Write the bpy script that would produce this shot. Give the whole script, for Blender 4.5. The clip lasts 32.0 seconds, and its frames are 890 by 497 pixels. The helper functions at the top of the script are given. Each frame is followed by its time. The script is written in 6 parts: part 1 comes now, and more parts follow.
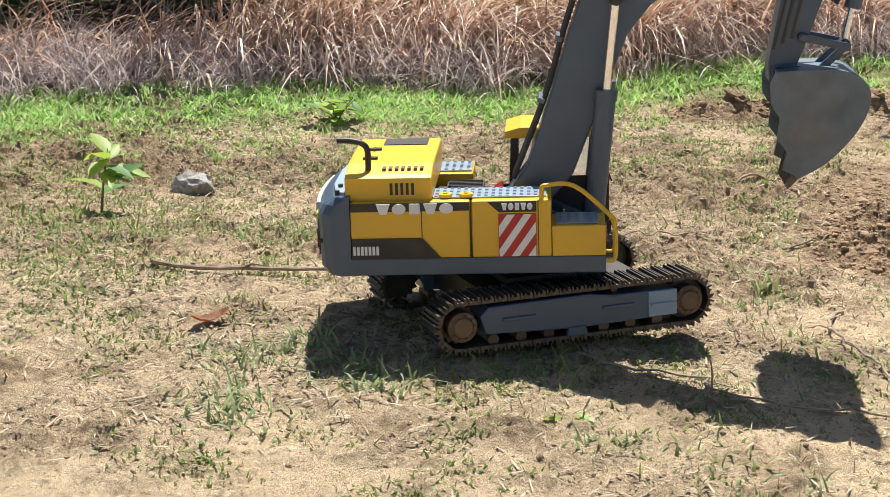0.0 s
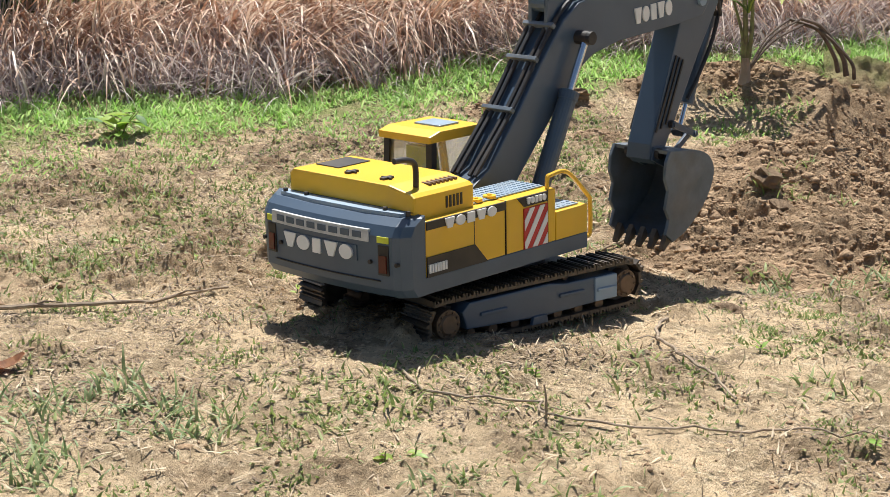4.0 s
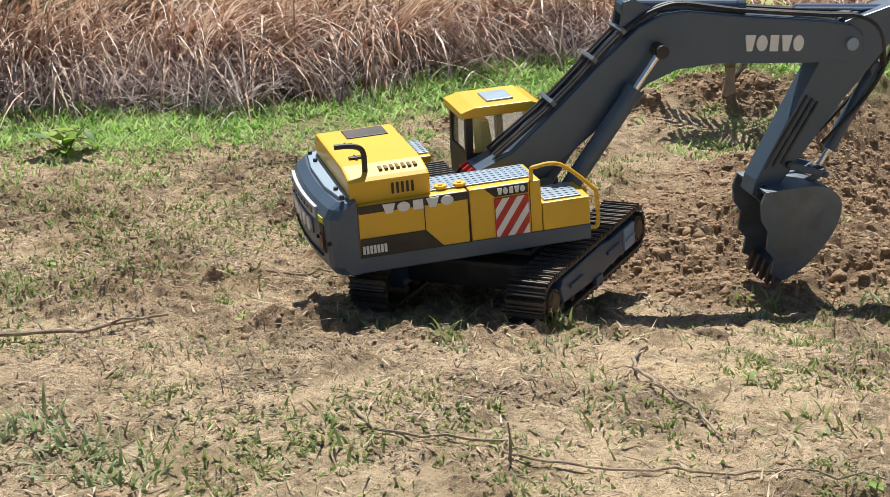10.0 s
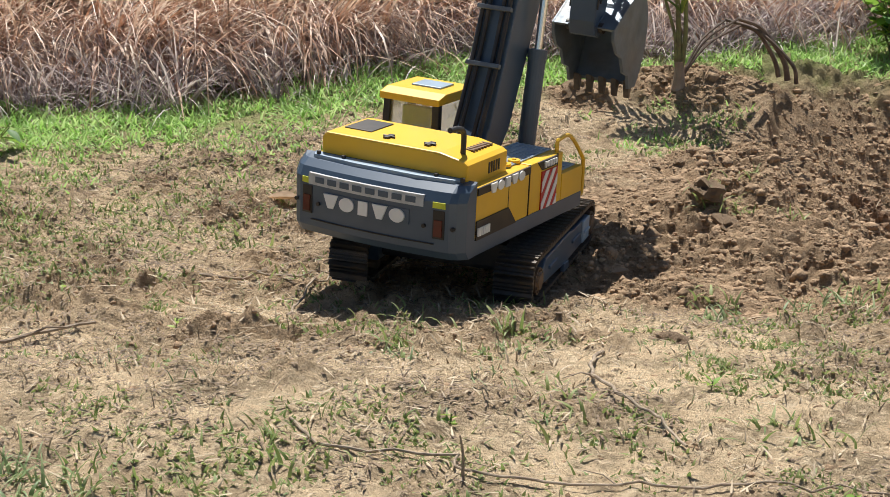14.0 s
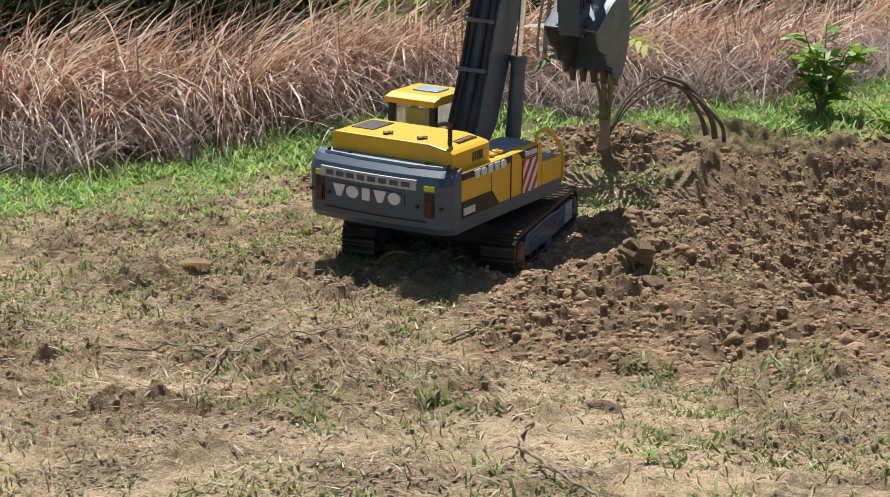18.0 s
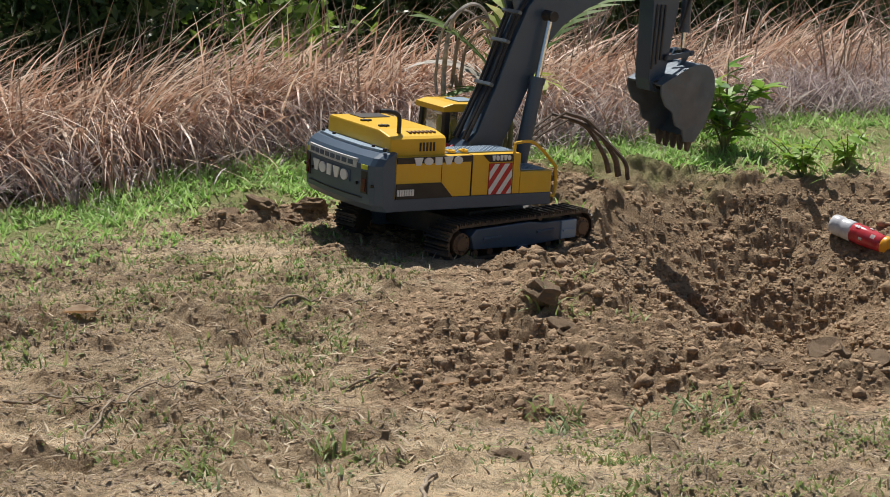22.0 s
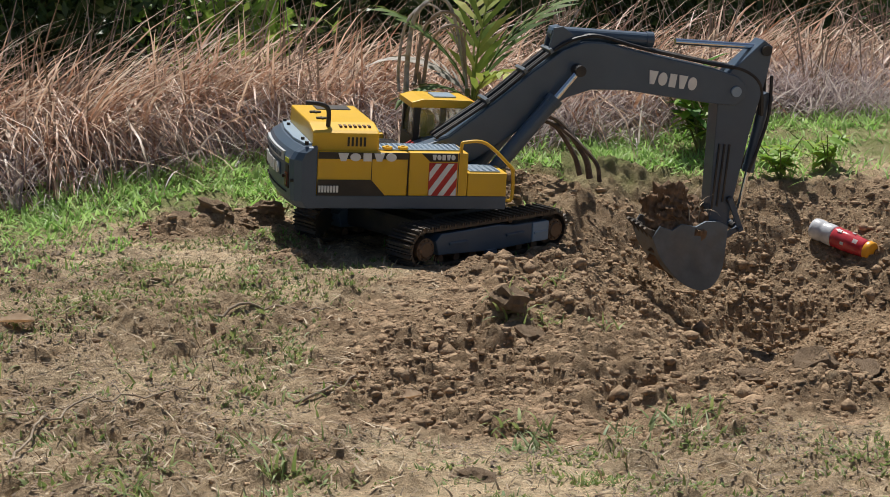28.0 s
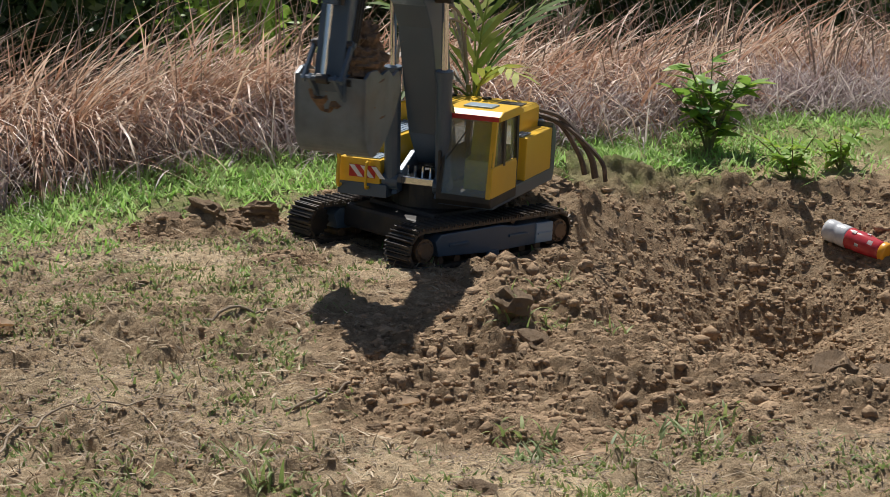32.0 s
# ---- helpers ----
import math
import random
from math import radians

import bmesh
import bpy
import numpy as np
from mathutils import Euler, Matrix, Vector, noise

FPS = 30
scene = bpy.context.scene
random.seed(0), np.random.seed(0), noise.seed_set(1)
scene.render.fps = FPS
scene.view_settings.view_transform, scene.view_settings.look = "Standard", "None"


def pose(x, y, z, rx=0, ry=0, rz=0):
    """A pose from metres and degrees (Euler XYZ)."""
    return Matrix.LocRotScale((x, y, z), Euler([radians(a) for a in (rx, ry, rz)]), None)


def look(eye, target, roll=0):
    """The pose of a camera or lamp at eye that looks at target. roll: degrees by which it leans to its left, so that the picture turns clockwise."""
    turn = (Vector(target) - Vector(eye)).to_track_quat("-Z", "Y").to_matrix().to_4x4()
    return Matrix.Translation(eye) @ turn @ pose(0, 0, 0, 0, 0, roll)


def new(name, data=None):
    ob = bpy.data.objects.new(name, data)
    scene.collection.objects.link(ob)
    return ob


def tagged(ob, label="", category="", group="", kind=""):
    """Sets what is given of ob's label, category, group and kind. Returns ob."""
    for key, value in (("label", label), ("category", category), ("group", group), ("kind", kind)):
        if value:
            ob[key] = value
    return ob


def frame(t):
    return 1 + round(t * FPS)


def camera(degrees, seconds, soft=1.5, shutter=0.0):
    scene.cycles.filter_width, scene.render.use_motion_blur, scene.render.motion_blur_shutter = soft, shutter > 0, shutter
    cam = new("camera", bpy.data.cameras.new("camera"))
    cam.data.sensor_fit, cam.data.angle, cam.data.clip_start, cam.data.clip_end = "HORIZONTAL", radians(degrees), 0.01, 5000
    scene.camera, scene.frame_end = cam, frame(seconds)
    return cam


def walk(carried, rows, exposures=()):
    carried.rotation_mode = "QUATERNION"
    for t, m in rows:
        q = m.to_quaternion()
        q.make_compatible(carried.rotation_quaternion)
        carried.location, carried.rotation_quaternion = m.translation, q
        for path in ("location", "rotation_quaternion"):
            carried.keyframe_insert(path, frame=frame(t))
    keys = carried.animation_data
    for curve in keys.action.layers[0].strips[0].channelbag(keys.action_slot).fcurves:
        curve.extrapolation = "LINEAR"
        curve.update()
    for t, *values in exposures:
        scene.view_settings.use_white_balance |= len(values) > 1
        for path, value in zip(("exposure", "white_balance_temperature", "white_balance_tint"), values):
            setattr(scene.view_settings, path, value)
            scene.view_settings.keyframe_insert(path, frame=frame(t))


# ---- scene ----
cam = camera(26.0, 32.0, soft=0.7, shutter=0.3)
PATH = [
    (0, (0.704, 0.187, 1.204), (-0.2306, 3.8859, 0.0018), 1.45),
    (0.5, (0.699, 0.208, 1.199), (-0.2344, 3.9087, 0.0003), 1.40),
    (1, (0.693, 0.230, 1.194), (-0.2401, 3.9316, 0.0003), 1.44),
    (1.5, (0.685, 0.254, 1.188), (-0.2448, 3.9576, -0.0027), 1.47),
    (2, (0.682, 0.278, 1.186), (-0.1964, 3.9948, -0.0041), 1.35),
    (2.5, (0.669, 0.305, 1.205), (-0.0983, 4.0369, -0.0117), 0.81),
    (3, (0.650, 0.322, 1.214), (-0.0485, 4.0644, -0.0125), 0.75),
    (3.5, (0.620, 0.333, 1.218), (0.0854, 4.1012, -0.0127), 0.66),
    (4, (0.608, 0.356, 1.211), (0.1302, 4.1330, -0.0145), 0.66),
    (4.5, (0.609, 0.380, 1.203), (0.1291, 4.1598, -0.0159), 0.66),
    (6.5, (0.624, 0.480, 1.165), (0.1120, 4.2634, -0.0287), 0.69),
    (7, (0.634, 0.507, 1.162), (0.1061, 4.2878, -0.0318), 0.55),
    (7.5, (0.637, 0.533, 1.157), (0.1412, 4.3178, -0.0403), 0.37),
    (8, (0.631, 0.553, 1.149), (0.1685, 4.3431, -0.0433), 0.40),
    (8.5, (0.625, 0.570, 1.144), (0.1710, 4.3621, -0.0453), 0.45),
    (9, (0.624, 0.591, 1.137), (0.1693, 4.3842, -0.0495), 0.42),
    (9.5, (0.621, 0.609, 1.132), (0.1666, 4.4029, -0.0531), 0.46),
    (10, (0.620, 0.628, 1.128), (0.1672, 4.4215, -0.0561), 0.48),
    (10.5, (0.615, 0.646, 1.125), (0.1651, 4.4396, -0.0613), 0.51),
    (11, (0.614, 0.666, 1.119), (0.1636, 4.4600, -0.0663), 0.48),
    (11.5, (0.613, 0.684, 1.114), (0.1635, 4.4780, -0.0715), 0.46),
    (12, (0.607, 0.705, 1.108), (0.1612, 4.4993, -0.0772), 0.51),
    (12.5, (0.600, 0.722, 1.101), (0.1637, 4.5176, -0.0827), 0.62),
    (13, (0.598, 0.741, 1.096), (0.1620, 4.5372, -0.0874), 0.62),
    (13.5, (0.598, 0.764, 1.090), (0.1696, 4.5603, -0.0953), 0.61),
    (14, (0.591, 0.788, 1.077), (0.2656, 4.5959, -0.1030), 0.58),
    (14.5, (0.591, 0.805, 1.071), (0.2651, 4.6136, -0.1073), 0.51),
    (16.5, (0.588, 0.884, 1.046), (0.3322, 4.7175, -0.0673), 0.60),
    (17, (0.591, 0.903, 1.041), (0.3303, 4.7365, -0.0715), 0.56),
    (17.5, (0.586, 0.927, 1.035), (0.3731, 4.7810, -0.0139), 0.68),
    (18, (0.585, 0.948, 1.028), (0.4146, 4.8049, -0.0187), 0.58),
    (18.5, (0.586, 0.969, 1.021), (0.4124, 4.8257, -0.0241), 0.58),
    (19, (0.586, 0.986, 1.016), (0.4100, 4.8530, 0.0086), 0.65),
    (19.5, (0.591, 1.001, 1.008), (0.4930, 4.8723, 0.0054), 0.50),
    (20, (0.592, 1.019, 0.999), (0.4958, 4.8915, 0.0007), 0.40),
    (20.5, (0.592, 1.036, 0.993), (0.4938, 4.9089, -0.0041), 0.48),
    (21, (0.592, 1.057, 0.991), (0.4942, 4.9333, 0.0080), 0.52),
    (21.5, (0.588, 1.070, 0.987), (0.5626, 4.9559, 0.0385), 0.58),
    (22, (0.585, 1.087, 0.984), (0.6199, 4.9716, 0.0313), 0.58),
    (22.5, (0.588, 1.105, 0.979), (0.6197, 4.9900, 0.0280), 0.55),
    (23, (0.589, 1.120, 0.974), (0.6196, 5.0056, 0.0241), 0.56),
    (23.5, (0.591, 1.137, 0.969), (0.6183, 5.0229, 0.0208), 0.57),
    (24, (0.593, 1.156, 0.965), (0.6168, 5.0419, 0.0148), 0.57),
    (24.5, (0.592, 1.172, 0.961), (0.6176, 5.0576, 0.0111), 0.63),
    (25, (0.595, 1.188, 0.954), (0.6155, 5.0740, 0.0077), 0.59),
    (25.5, (0.597, 1.206, 0.948), (0.6157, 5.0930, 0.0027), 0.60),
    (26, (0.596, 1.224, 0.944), (0.6170, 5.1102, -0.0022), 0.63),
    (26.5, (0.597, 1.242, 0.938), (0.6962, 5.1277, -0.0071), 0.71),
    (28.5, (0.602, 1.313, 0.916), (0.7006, 5.2031, -0.0106), 0.70),
    (29, (0.604, 1.332, 0.908), (0.7016, 5.2227, -0.0152), 0.70),
    (29.5, (0.605, 1.353, 0.900), (0.7024, 5.2443, -0.0203), 0.67),
    (30, (0.606, 1.373, 0.897), (0.7018, 5.2640, -0.0251), 0.68),
    (30.5, (0.609, 1.389, 0.891), (0.7016, 5.2809, -0.0292), 0.65),
    (31, (0.611, 1.407, 0.885), (0.7025, 5.2993, -0.0332), 0.66),
    (31.5, (0.611, 1.425, 0.879), (0.7014, 5.3173, -0.0391), 0.65),
    (32, (0.613, 1.442, 0.873), (0.7026, 5.3353, -0.0418), 0.59),
]
walk(cam, [(t, look(eye, target, roll)) for t, eye, target, roll in PATH],
     exposures=[(0, 0.78), (4, 0.73), (9, 0.58), (11, 0.48), (13, 0.55), (17, 0.43), (19, 0.31), (24, 0.15), (32, 0.13)])

# ---- light ----
SUN_ELEV, SUN_AZ = 61, 100
world = bpy.data.worlds.new("sky")
scene.world = world
world.use_nodes = True
wn = world.node_tree.nodes
sky = wn.new("ShaderNodeTexSky")
sky.sky_type, sky.sun_disc = "NISHITA", False
sky.sun_elevation, sky.sun_rotation = radians(SUN_ELEV), radians(90 - SUN_AZ)
world.node_tree.links.new(sky.outputs[0], wn["Background"].inputs[0])
wn["Background"].inputs[1].default_value = 0.055
sun = new("sun", bpy.data.lights.new("sun", "SUN"))
sun.data.energy, sun.data.angle, sun.data.color = 5.0, radians(0.53), (1.0, 0.97, 0.92)
sd = Vector((math.cos(radians(SUN_ELEV)) * math.cos(radians(SUN_AZ)), math.cos(radians(SUN_ELEV)) * math.sin(radians(SUN_AZ)), math.sin(radians(SUN_ELEV))))
sun.matrix_world = look(sd * 30, (0, 0, 0))


# ---- materials ----
def mat(name, rgb, rough=0.6, metal=0.0, vary=0.15, scale=20.0, bump=0.0, bscale=80.0, rgb2=None, island=0.0, coat=0.0, dust=0.0, thin=0.0):
    m = bpy.data.materials.new(name)
    m.use_nodes = True
    n, l = m.node_tree.nodes, m.node_tree.links
    b = n["Principled BSDF"]
    b.inputs["Roughness"].default_value, b.inputs["Metallic"].default_value = rough, metal
    b.inputs["Coat Weight"].default_value = coat
    tc = n.new("ShaderNodeTexCoord")
    nz = n.new("ShaderNodeTexNoise")
    nz.inputs["Scale"].default_value, nz.inputs["Detail"].default_value = scale, 6
    l.new(tc.outputs["Object"], nz.inputs["Vector"])
    mix = n.new("ShaderNodeMix")
    mix.data_type = "RGBA"
    c2 = rgb2 or tuple(c * (1 - vary) for c in rgb)
    ramp = n.new("ShaderNodeMapRange")
    ramp.inputs["From Min"].default_value, ramp.inputs["From Max"].default_value = 0.35, 0.65
    l.new(nz.outputs["Fac"], ramp.inputs["Value"])
    fac = ramp.outputs[0]
    if island:
        geo = n.new("ShaderNodeNewGeometry")
        ad = n.new("ShaderNodeMix")
        ad.inputs[0].default_value = island
        l.new(fac, ad.inputs[2])
        l.new(geo.outputs["Random Per Island"], ad.inputs[3])
        fac = ad.outputs[0]
    l.new(fac, mix.inputs[0])
    mix.inputs[6].default_value, mix.inputs[7].default_value = (*rgb, 1), (*c2, 1)
    out = mix.outputs[2]
    if dust:
        nd = n.new("ShaderNodeTexNoise")
        nd.inputs["Scale"].default_value, nd.inputs["Detail"].default_value = 14, 8
        l.new(tc.outputs["Object"], nd.inputs["Vector"])
        rd = n.new("ShaderNodeMapRange")
        rd.inputs["From Min"].default_value, rd.inputs["From Max"].default_value = 0.45, 0.75
        rd.inputs["To Max"].default_value = dust
        l.new(nd.outputs["Fac"], rd.inputs["Value"])
        md = n.new("ShaderNodeMix")
        md.data_type = "RGBA"
        l.new(rd.outputs[0], md.inputs[0])
        l.new(out, md.inputs[6])
        md.inputs[7].default_value = (0.36, 0.25, 0.14, 1)
        out = md.outputs[2]
    l.new(out, b.inputs["Base Color"])
    if bump:
        nb = n.new("ShaderNodeTexNoise")
        nb.inputs["Scale"].default_value, nb.inputs["Detail"].default_value = bscale, 8
        l.new(tc.outputs["Object"], nb.inputs["Vector"])
        bp = n.new("ShaderNodeBump")
        bp.inputs["Strength"].default_value, bp.inputs["Distance"].default_value = bump, 0.004
        l.new(nb.outputs["Fac"], bp.inputs["Height"])
        l.new(bp.outputs[0], b.inputs["Normal"])
    if thin:
        tl, mx = n.new("ShaderNodeBsdfTranslucent"), n.new("ShaderNodeMixShader")
        l.new(out, tl.inputs["Color"])
        mx.inputs[0].default_value = thin
        l.new(b.outputs[0], mx.inputs[1])
        l.new(tl.outputs[0], mx.inputs[2])
        l.new(mx.outputs[0], n["Material Output"].inputs[0])
    return m


YELLOW = mat("yellow_paint", (0.78, 0.46, 0.02), 0.38, vary=0.06, scale=9, coat=0.15, dust=0.12)
GREY = mat("grey_paint", (0.062, 0.097, 0.144), 0.38, vary=0.12, scale=12, coat=0.12, dust=0.03)
LIGHTGREY = mat("light_grey_paint", (0.27, 0.36, 0.45), 0.4, vary=0.1, scale=15, dust=0.06)
BLACK = mat("black_decal", (0.022, 0.018, 0.016), 0.5, vary=0.2, dust=0.1)
RUBBER = mat("black_plastic", (0.02, 0.02, 0.022), 0.55, vary=0.2, dust=0.15)
WHITE = mat("white_decal", (0.78, 0.78, 0.76), 0.5, vary=0.05)
SILVER = mat("silver_decal", (0.55, 0.57, 0.58), 0.4, vary=0.25, scale=60)
RED = mat("red_decal", (0.5, 0.025, 0.02), 0.45, vary=0.1)
REDLENS = mat("red_lens", (0.10, 0.012, 0.010), 0.2, vary=0.3, scale=60)
CHROME = mat("chrome", (0.75, 0.76, 0.78), 0.15, 1.0, vary=0.05)
STEEL = mat("track_steel", (0.055, 0.05, 0.048), 0.5, 0.4, vary=0.4, scale=40, bump=0.3, dust=0.26)
RUST = mat("rusty_steel", (0.16, 0.10, 0.065), 0.6, 0.4, vary=0.4, scale=60, dust=0.3)
WORN = mat("worn_bucket_steel", (0.15, 0.185, 0.22), 0.45, 0.3, vary=0.3, scale=25, bump=0.2, dust=0.2)
SOILY = mat("soil_stained_steel", (0.10, 0.085, 0.07), 0.7, 0.1, vary=0.4, scale=30, dust=0.8)
PLATE = mat("chequer_plate", (0.30, 0.38, 0.46), 0.38, 0.3, vary=0.15, scale=30, dust=0.15)
HIVIS = mat("yellow_green_seat", (0.62, 0.66, 0.05), 0.7, vary=0.2, scale=40)
MESHBLACK = mat("black_grille", (0.012, 0.012, 0.012), 0.6)


def glass_mat():
    m = bpy.data.materials.new("dusty_clear_plastic")
    m.use_nodes = True
    n, l = m.node_tree.nodes, m.node_tree.links
    tr, df, mx = n.new("ShaderNodeBsdfTransparent"), n.new("ShaderNodeBsdfTranslucent"), n.new("ShaderNodeMixShader")
    gl, m2 = n.new("ShaderNodeBsdfGlossy"), n.new("ShaderNodeMixShader")
    gl.inputs["Roughness"].default_value = 0.12
    df.inputs["Color"].default_value = (0.78, 0.76, 0.70, 1)
    nz = n.new("ShaderNodeTexNoise")
    nz.inputs["Scale"].default_value = 22
    mr = n.new("ShaderNodeMapRange")
    mr.inputs["To Min"].default_value, mr.inputs["To Max"].default_value = 0.10, 0.42
    l.new(nz.outputs["Fac"], mr.inputs["Value"])
    l.new(mr.outputs[0], mx.inputs[0])
    l.new(tr.outputs[0], mx.inputs[1])
    l.new(df.outputs[0], mx.inputs[2])
    m2.inputs[0].default_value = 0.07
    l.new(mx.outputs[0], m2.inputs[1])
    l.new(gl.outputs[0], m2.inputs[2])
    l.new(m2.outputs[0], n["Material Output"].inputs[0])
    return m


GLASS = glass_mat()


# ---- mesh helpers ----
def part(name, bm, material, parent=None, label=""):
    me = bpy.data.meshes.new(name)
    bm.normal_update()
    bm.to_mesh(me)
    bm.free()
    me.materials.append(material)
    ob = new(name, me)
    if parent:
        ob.parent = parent
    return tagged(ob, label) if label else ob


def box(bm, x0, x1, y0, y1, z0, z1, bev=0.0, m=None):
    r = bmesh.ops.create_cube(bm, size=1, matrix=Matrix.Translation(((x0 + x1) / 2, (y0 + y1) / 2, (z0 + z1) / 2)) @ Matrix.Diagonal((x1 - x0, y1 - y0, z1 - z0, 1)))
    if bev:
        es = list({e for v in r["verts"] for e in v.link_edges})
        q = bmesh.ops.bevel(bm, geom=es, offset=bev, segments=2, affect="EDGES", profile=0.6)
        r = {"verts": list({v for f in q["faces"] for v in f.verts})}
    if m is not None:
        bmesh.ops.transform(bm, matrix=m, verts=r["verts"])
    return bm


def prism(bm, pts, y0, y1, bev=0.0, axis="y"):
    """A polygon of x, z drawn along y (or x, y along z)."""
    put = (lambda a, b, h: (a, h, b)) if axis == "y" else (lambda a, b, h: (a, b, h)) if axis == "z" else (lambda a, b, h: (h, a, b))
    lo, hi = [bm.verts.new(put(a, b, y0)) for a, b in pts], [bm.verts.new(put(a, b, y1)) for a, b in pts]
    fs = [bm.faces.new(lo), bm.faces.new(hi[::-1])]
    k = len(pts)
    for i in range(k):
        fs.append(bm.faces.new((lo[i], hi[i], hi[(i + 1) % k], lo[(i + 1) % k])))
    bmesh.ops.recalc_face_normals(bm, faces=fs)
    if bev:
        bmesh.ops.bevel(bm, geom=list(fs[0].edges) + list(fs[1].edges), offset=bev, segments=2, affect="EDGES", profile=0.6)
    return bm


def cyl(bm, p0, p1, r, seg=16, r2=None):
    p0, p1 = Vector(p0), Vector(p1)
    d = p1 - p0
    m = Matrix.Translation((p0 + p1) / 2) @ d.to_track_quat("Z", "Y").to_matrix().to_4x4()
    bmesh.ops.create_cone(bm, cap_ends=True, segments=seg, radius1=r, radius2=r if r2 is None else r2, depth=d.length, matrix=m)
    return bm


def tube(bm, pts, r, seg=8, r1=None):
    pts = [Vector(p) for p in pts]
    rings = []
    for i, p in enumerate(pts):
        d = (pts[min(i + 1, len(pts) - 1)] - pts[max(i - 1, 0)]).normalized()
        a = d.orthogonal().normalized() if i == 0 else (a - d * a.dot(d)).normalized()
        b = d.cross(a)
        rr = r if r1 is None else r + (r1 - r) * i / (len(pts) - 1)
        rings.append([bm.verts.new(p + rr * (math.cos(2 * math.pi * k / seg) * a + math.sin(2 * math.pi * k / seg) * b)) for k in range(seg)])
    for A, B in zip(rings, rings[1:]):
        for k in range(seg):
            bm.faces.new((A[k], A[(k + 1) % seg], B[(k + 1) % seg], B[k]))
    bm.faces.new(rings[0][::-1])
    bm.faces.new(rings[-1])
    return bm


def smooth(pts, n=6):
    """A rounded line through a few points."""
    P = [Vector(p) for p in pts]
    P = [2 * P[0] - P[1]] + P + [2 * P[-1] - P[-2]]
    out = []
    for i in range(1, len(P) - 2):
        for k in range(n):
            t = k / n
            out.append(0.5 * ((2 * P[i]) + (P[i + 1] - P[i - 1]) * t + (2 * P[i - 1] - 5 * P[i] + 4 * P[i + 1] - P[i + 2]) * t * t + (3 * P[i] - P[i - 1] - 3 * P[i + 1] + P[i + 2]) * t ** 3))
    return out + [P[-2]]


def thing(name, label, category, group="", at=(0, 0, 0)):
    ob = new(name)
    ob.location = at
    ob.empty_display_size = 0.02
    return tagged(ob, label, category, group)


# ---- the lie of the land ----
def sstep(a, b, v):
    t = np.clip((v - a) / (b - a), 0, 1)
    return t * t * (3 - 2 * t)


def lattice(ix, iy, seed):
    """A fixed random number for each cell of a grid."""
    v = np.sin(ix * 127.1 + iy * 311.7 + seed * 74.7) * 43758.5453
    return v - np.floor(v)


def noise2(x, y, f, seed, octs=3):
    """Value noise, -1 to 1."""
    out, amp, tot = 0 * x, 1.0, 0.0
    for o in range(octs):
        u, v = x * f + 17.3 * o, y * f - 9.1 * o
        i, j = np.floor(u), np.floor(v)
        a, b = u - i, v - j
        a, b = a * a * (3 - 2 * a), b * b * (3 - 2 * b)
        q = (lattice(i, j, seed + o) * (1 - a) + lattice(i + 1, j, seed + o) * a) * (1 - b) + (lattice(i, j + 1, seed + o) * (1 - a) + lattice(i + 1, j + 1, seed + o) * a) * b
        out, tot = out + amp * (2 * q - 1), tot + amp
        f, amp = f * 2.03, amp * 0.55
    return out / tot


def packed(x, y, cell, seed):
    """Clods lying close together, with creases between them, 0 to 1."""
    i, j = np.floor(x / cell), np.floor(y / cell)
    out = 0 * x
    for a in (-1, 0, 1):
        for b in (-1, 0, 1):
            p, q = i + a, j + b
            turn = 3.14 * lattice(p, q, seed + 4)
            dx, dy = (x / cell - p - lattice(p, q, seed)), (y / cell - q - lattice(p, q, seed + 1))
            u, v = dx * np.cos(turn) + dy * np.sin(turn), dy * np.cos(turn) - dx * np.sin(turn)
            d = np.sqrt((u / 1.1) ** 2 + (v / 0.75) ** 2)
            top = 0.35 + 0.65 * lattice(p, q, seed + 3)
            out = np.maximum(out, top * np.clip(1.3 - 1.3 * d ** 1.7, 0, 1))
    return out


def lumps(x, y, cell, seed, share=1.0):
    """Rounded clods, one to a cell at most, 0 to 1."""
    i, j = np.floor(x / cell), np.floor(y / cell)
    out = 0 * x
    for a in (-1, 0, 1):
        for b in (-1, 0, 1):
            p, q = i + a, j + b
            r = cell * (0.35 + 0.5 * lattice(p, q, seed + 2))
            dx = (x - (p + lattice(p, q, seed)) * cell) / r
            dy = (y - (q + lattice(p, q, seed + 1)) * cell) / r
            h = np.clip(1 - dx * dx - dy * dy, 0, 1) * r / cell
            out = np.maximum(out, h * (lattice(p, q, seed + 3) < share))
    return out


RIM = [(0.62, 4.14), (0.60, 4.60), (0.74, 4.90), (0.93, 5.17), (1.02, 5.44), (1.15, 5.74), (1.36, 5.87), (1.64, 5.90), (2.12, 5.95), (2.75, 5.86), (2.73, 4.55), (1.92, 4.47), (1.37, 4.31), (1.08, 4.15), (0.81, 4.01)]


def rim_distance(x, y):
    """Metres inside the pit's rim, negative outside."""
    best, inside = 0 * x + 9.0, np.zeros(np.shape(x), bool)
    for (ax, ay), (bx, by) in zip(RIM, RIM[1:] + RIM[:1]):
        ex, ey = bx - ax, by - ay
        t = np.clip(((x - ax) * ex + (y - ay) * ey) / (ex * ex + ey * ey), 0, 1)
        best = np.minimum(best, np.hypot(x - ax - t * ex, y - ay - t * ey))
        cross = ((ay > y) != (by > y)) & (x < ex * (y - ay) / (ey if abs(ey) > 1e-9 else 1e-9) + ax)
        inside = inside ^ cross
    return np.where(inside, best, -best)


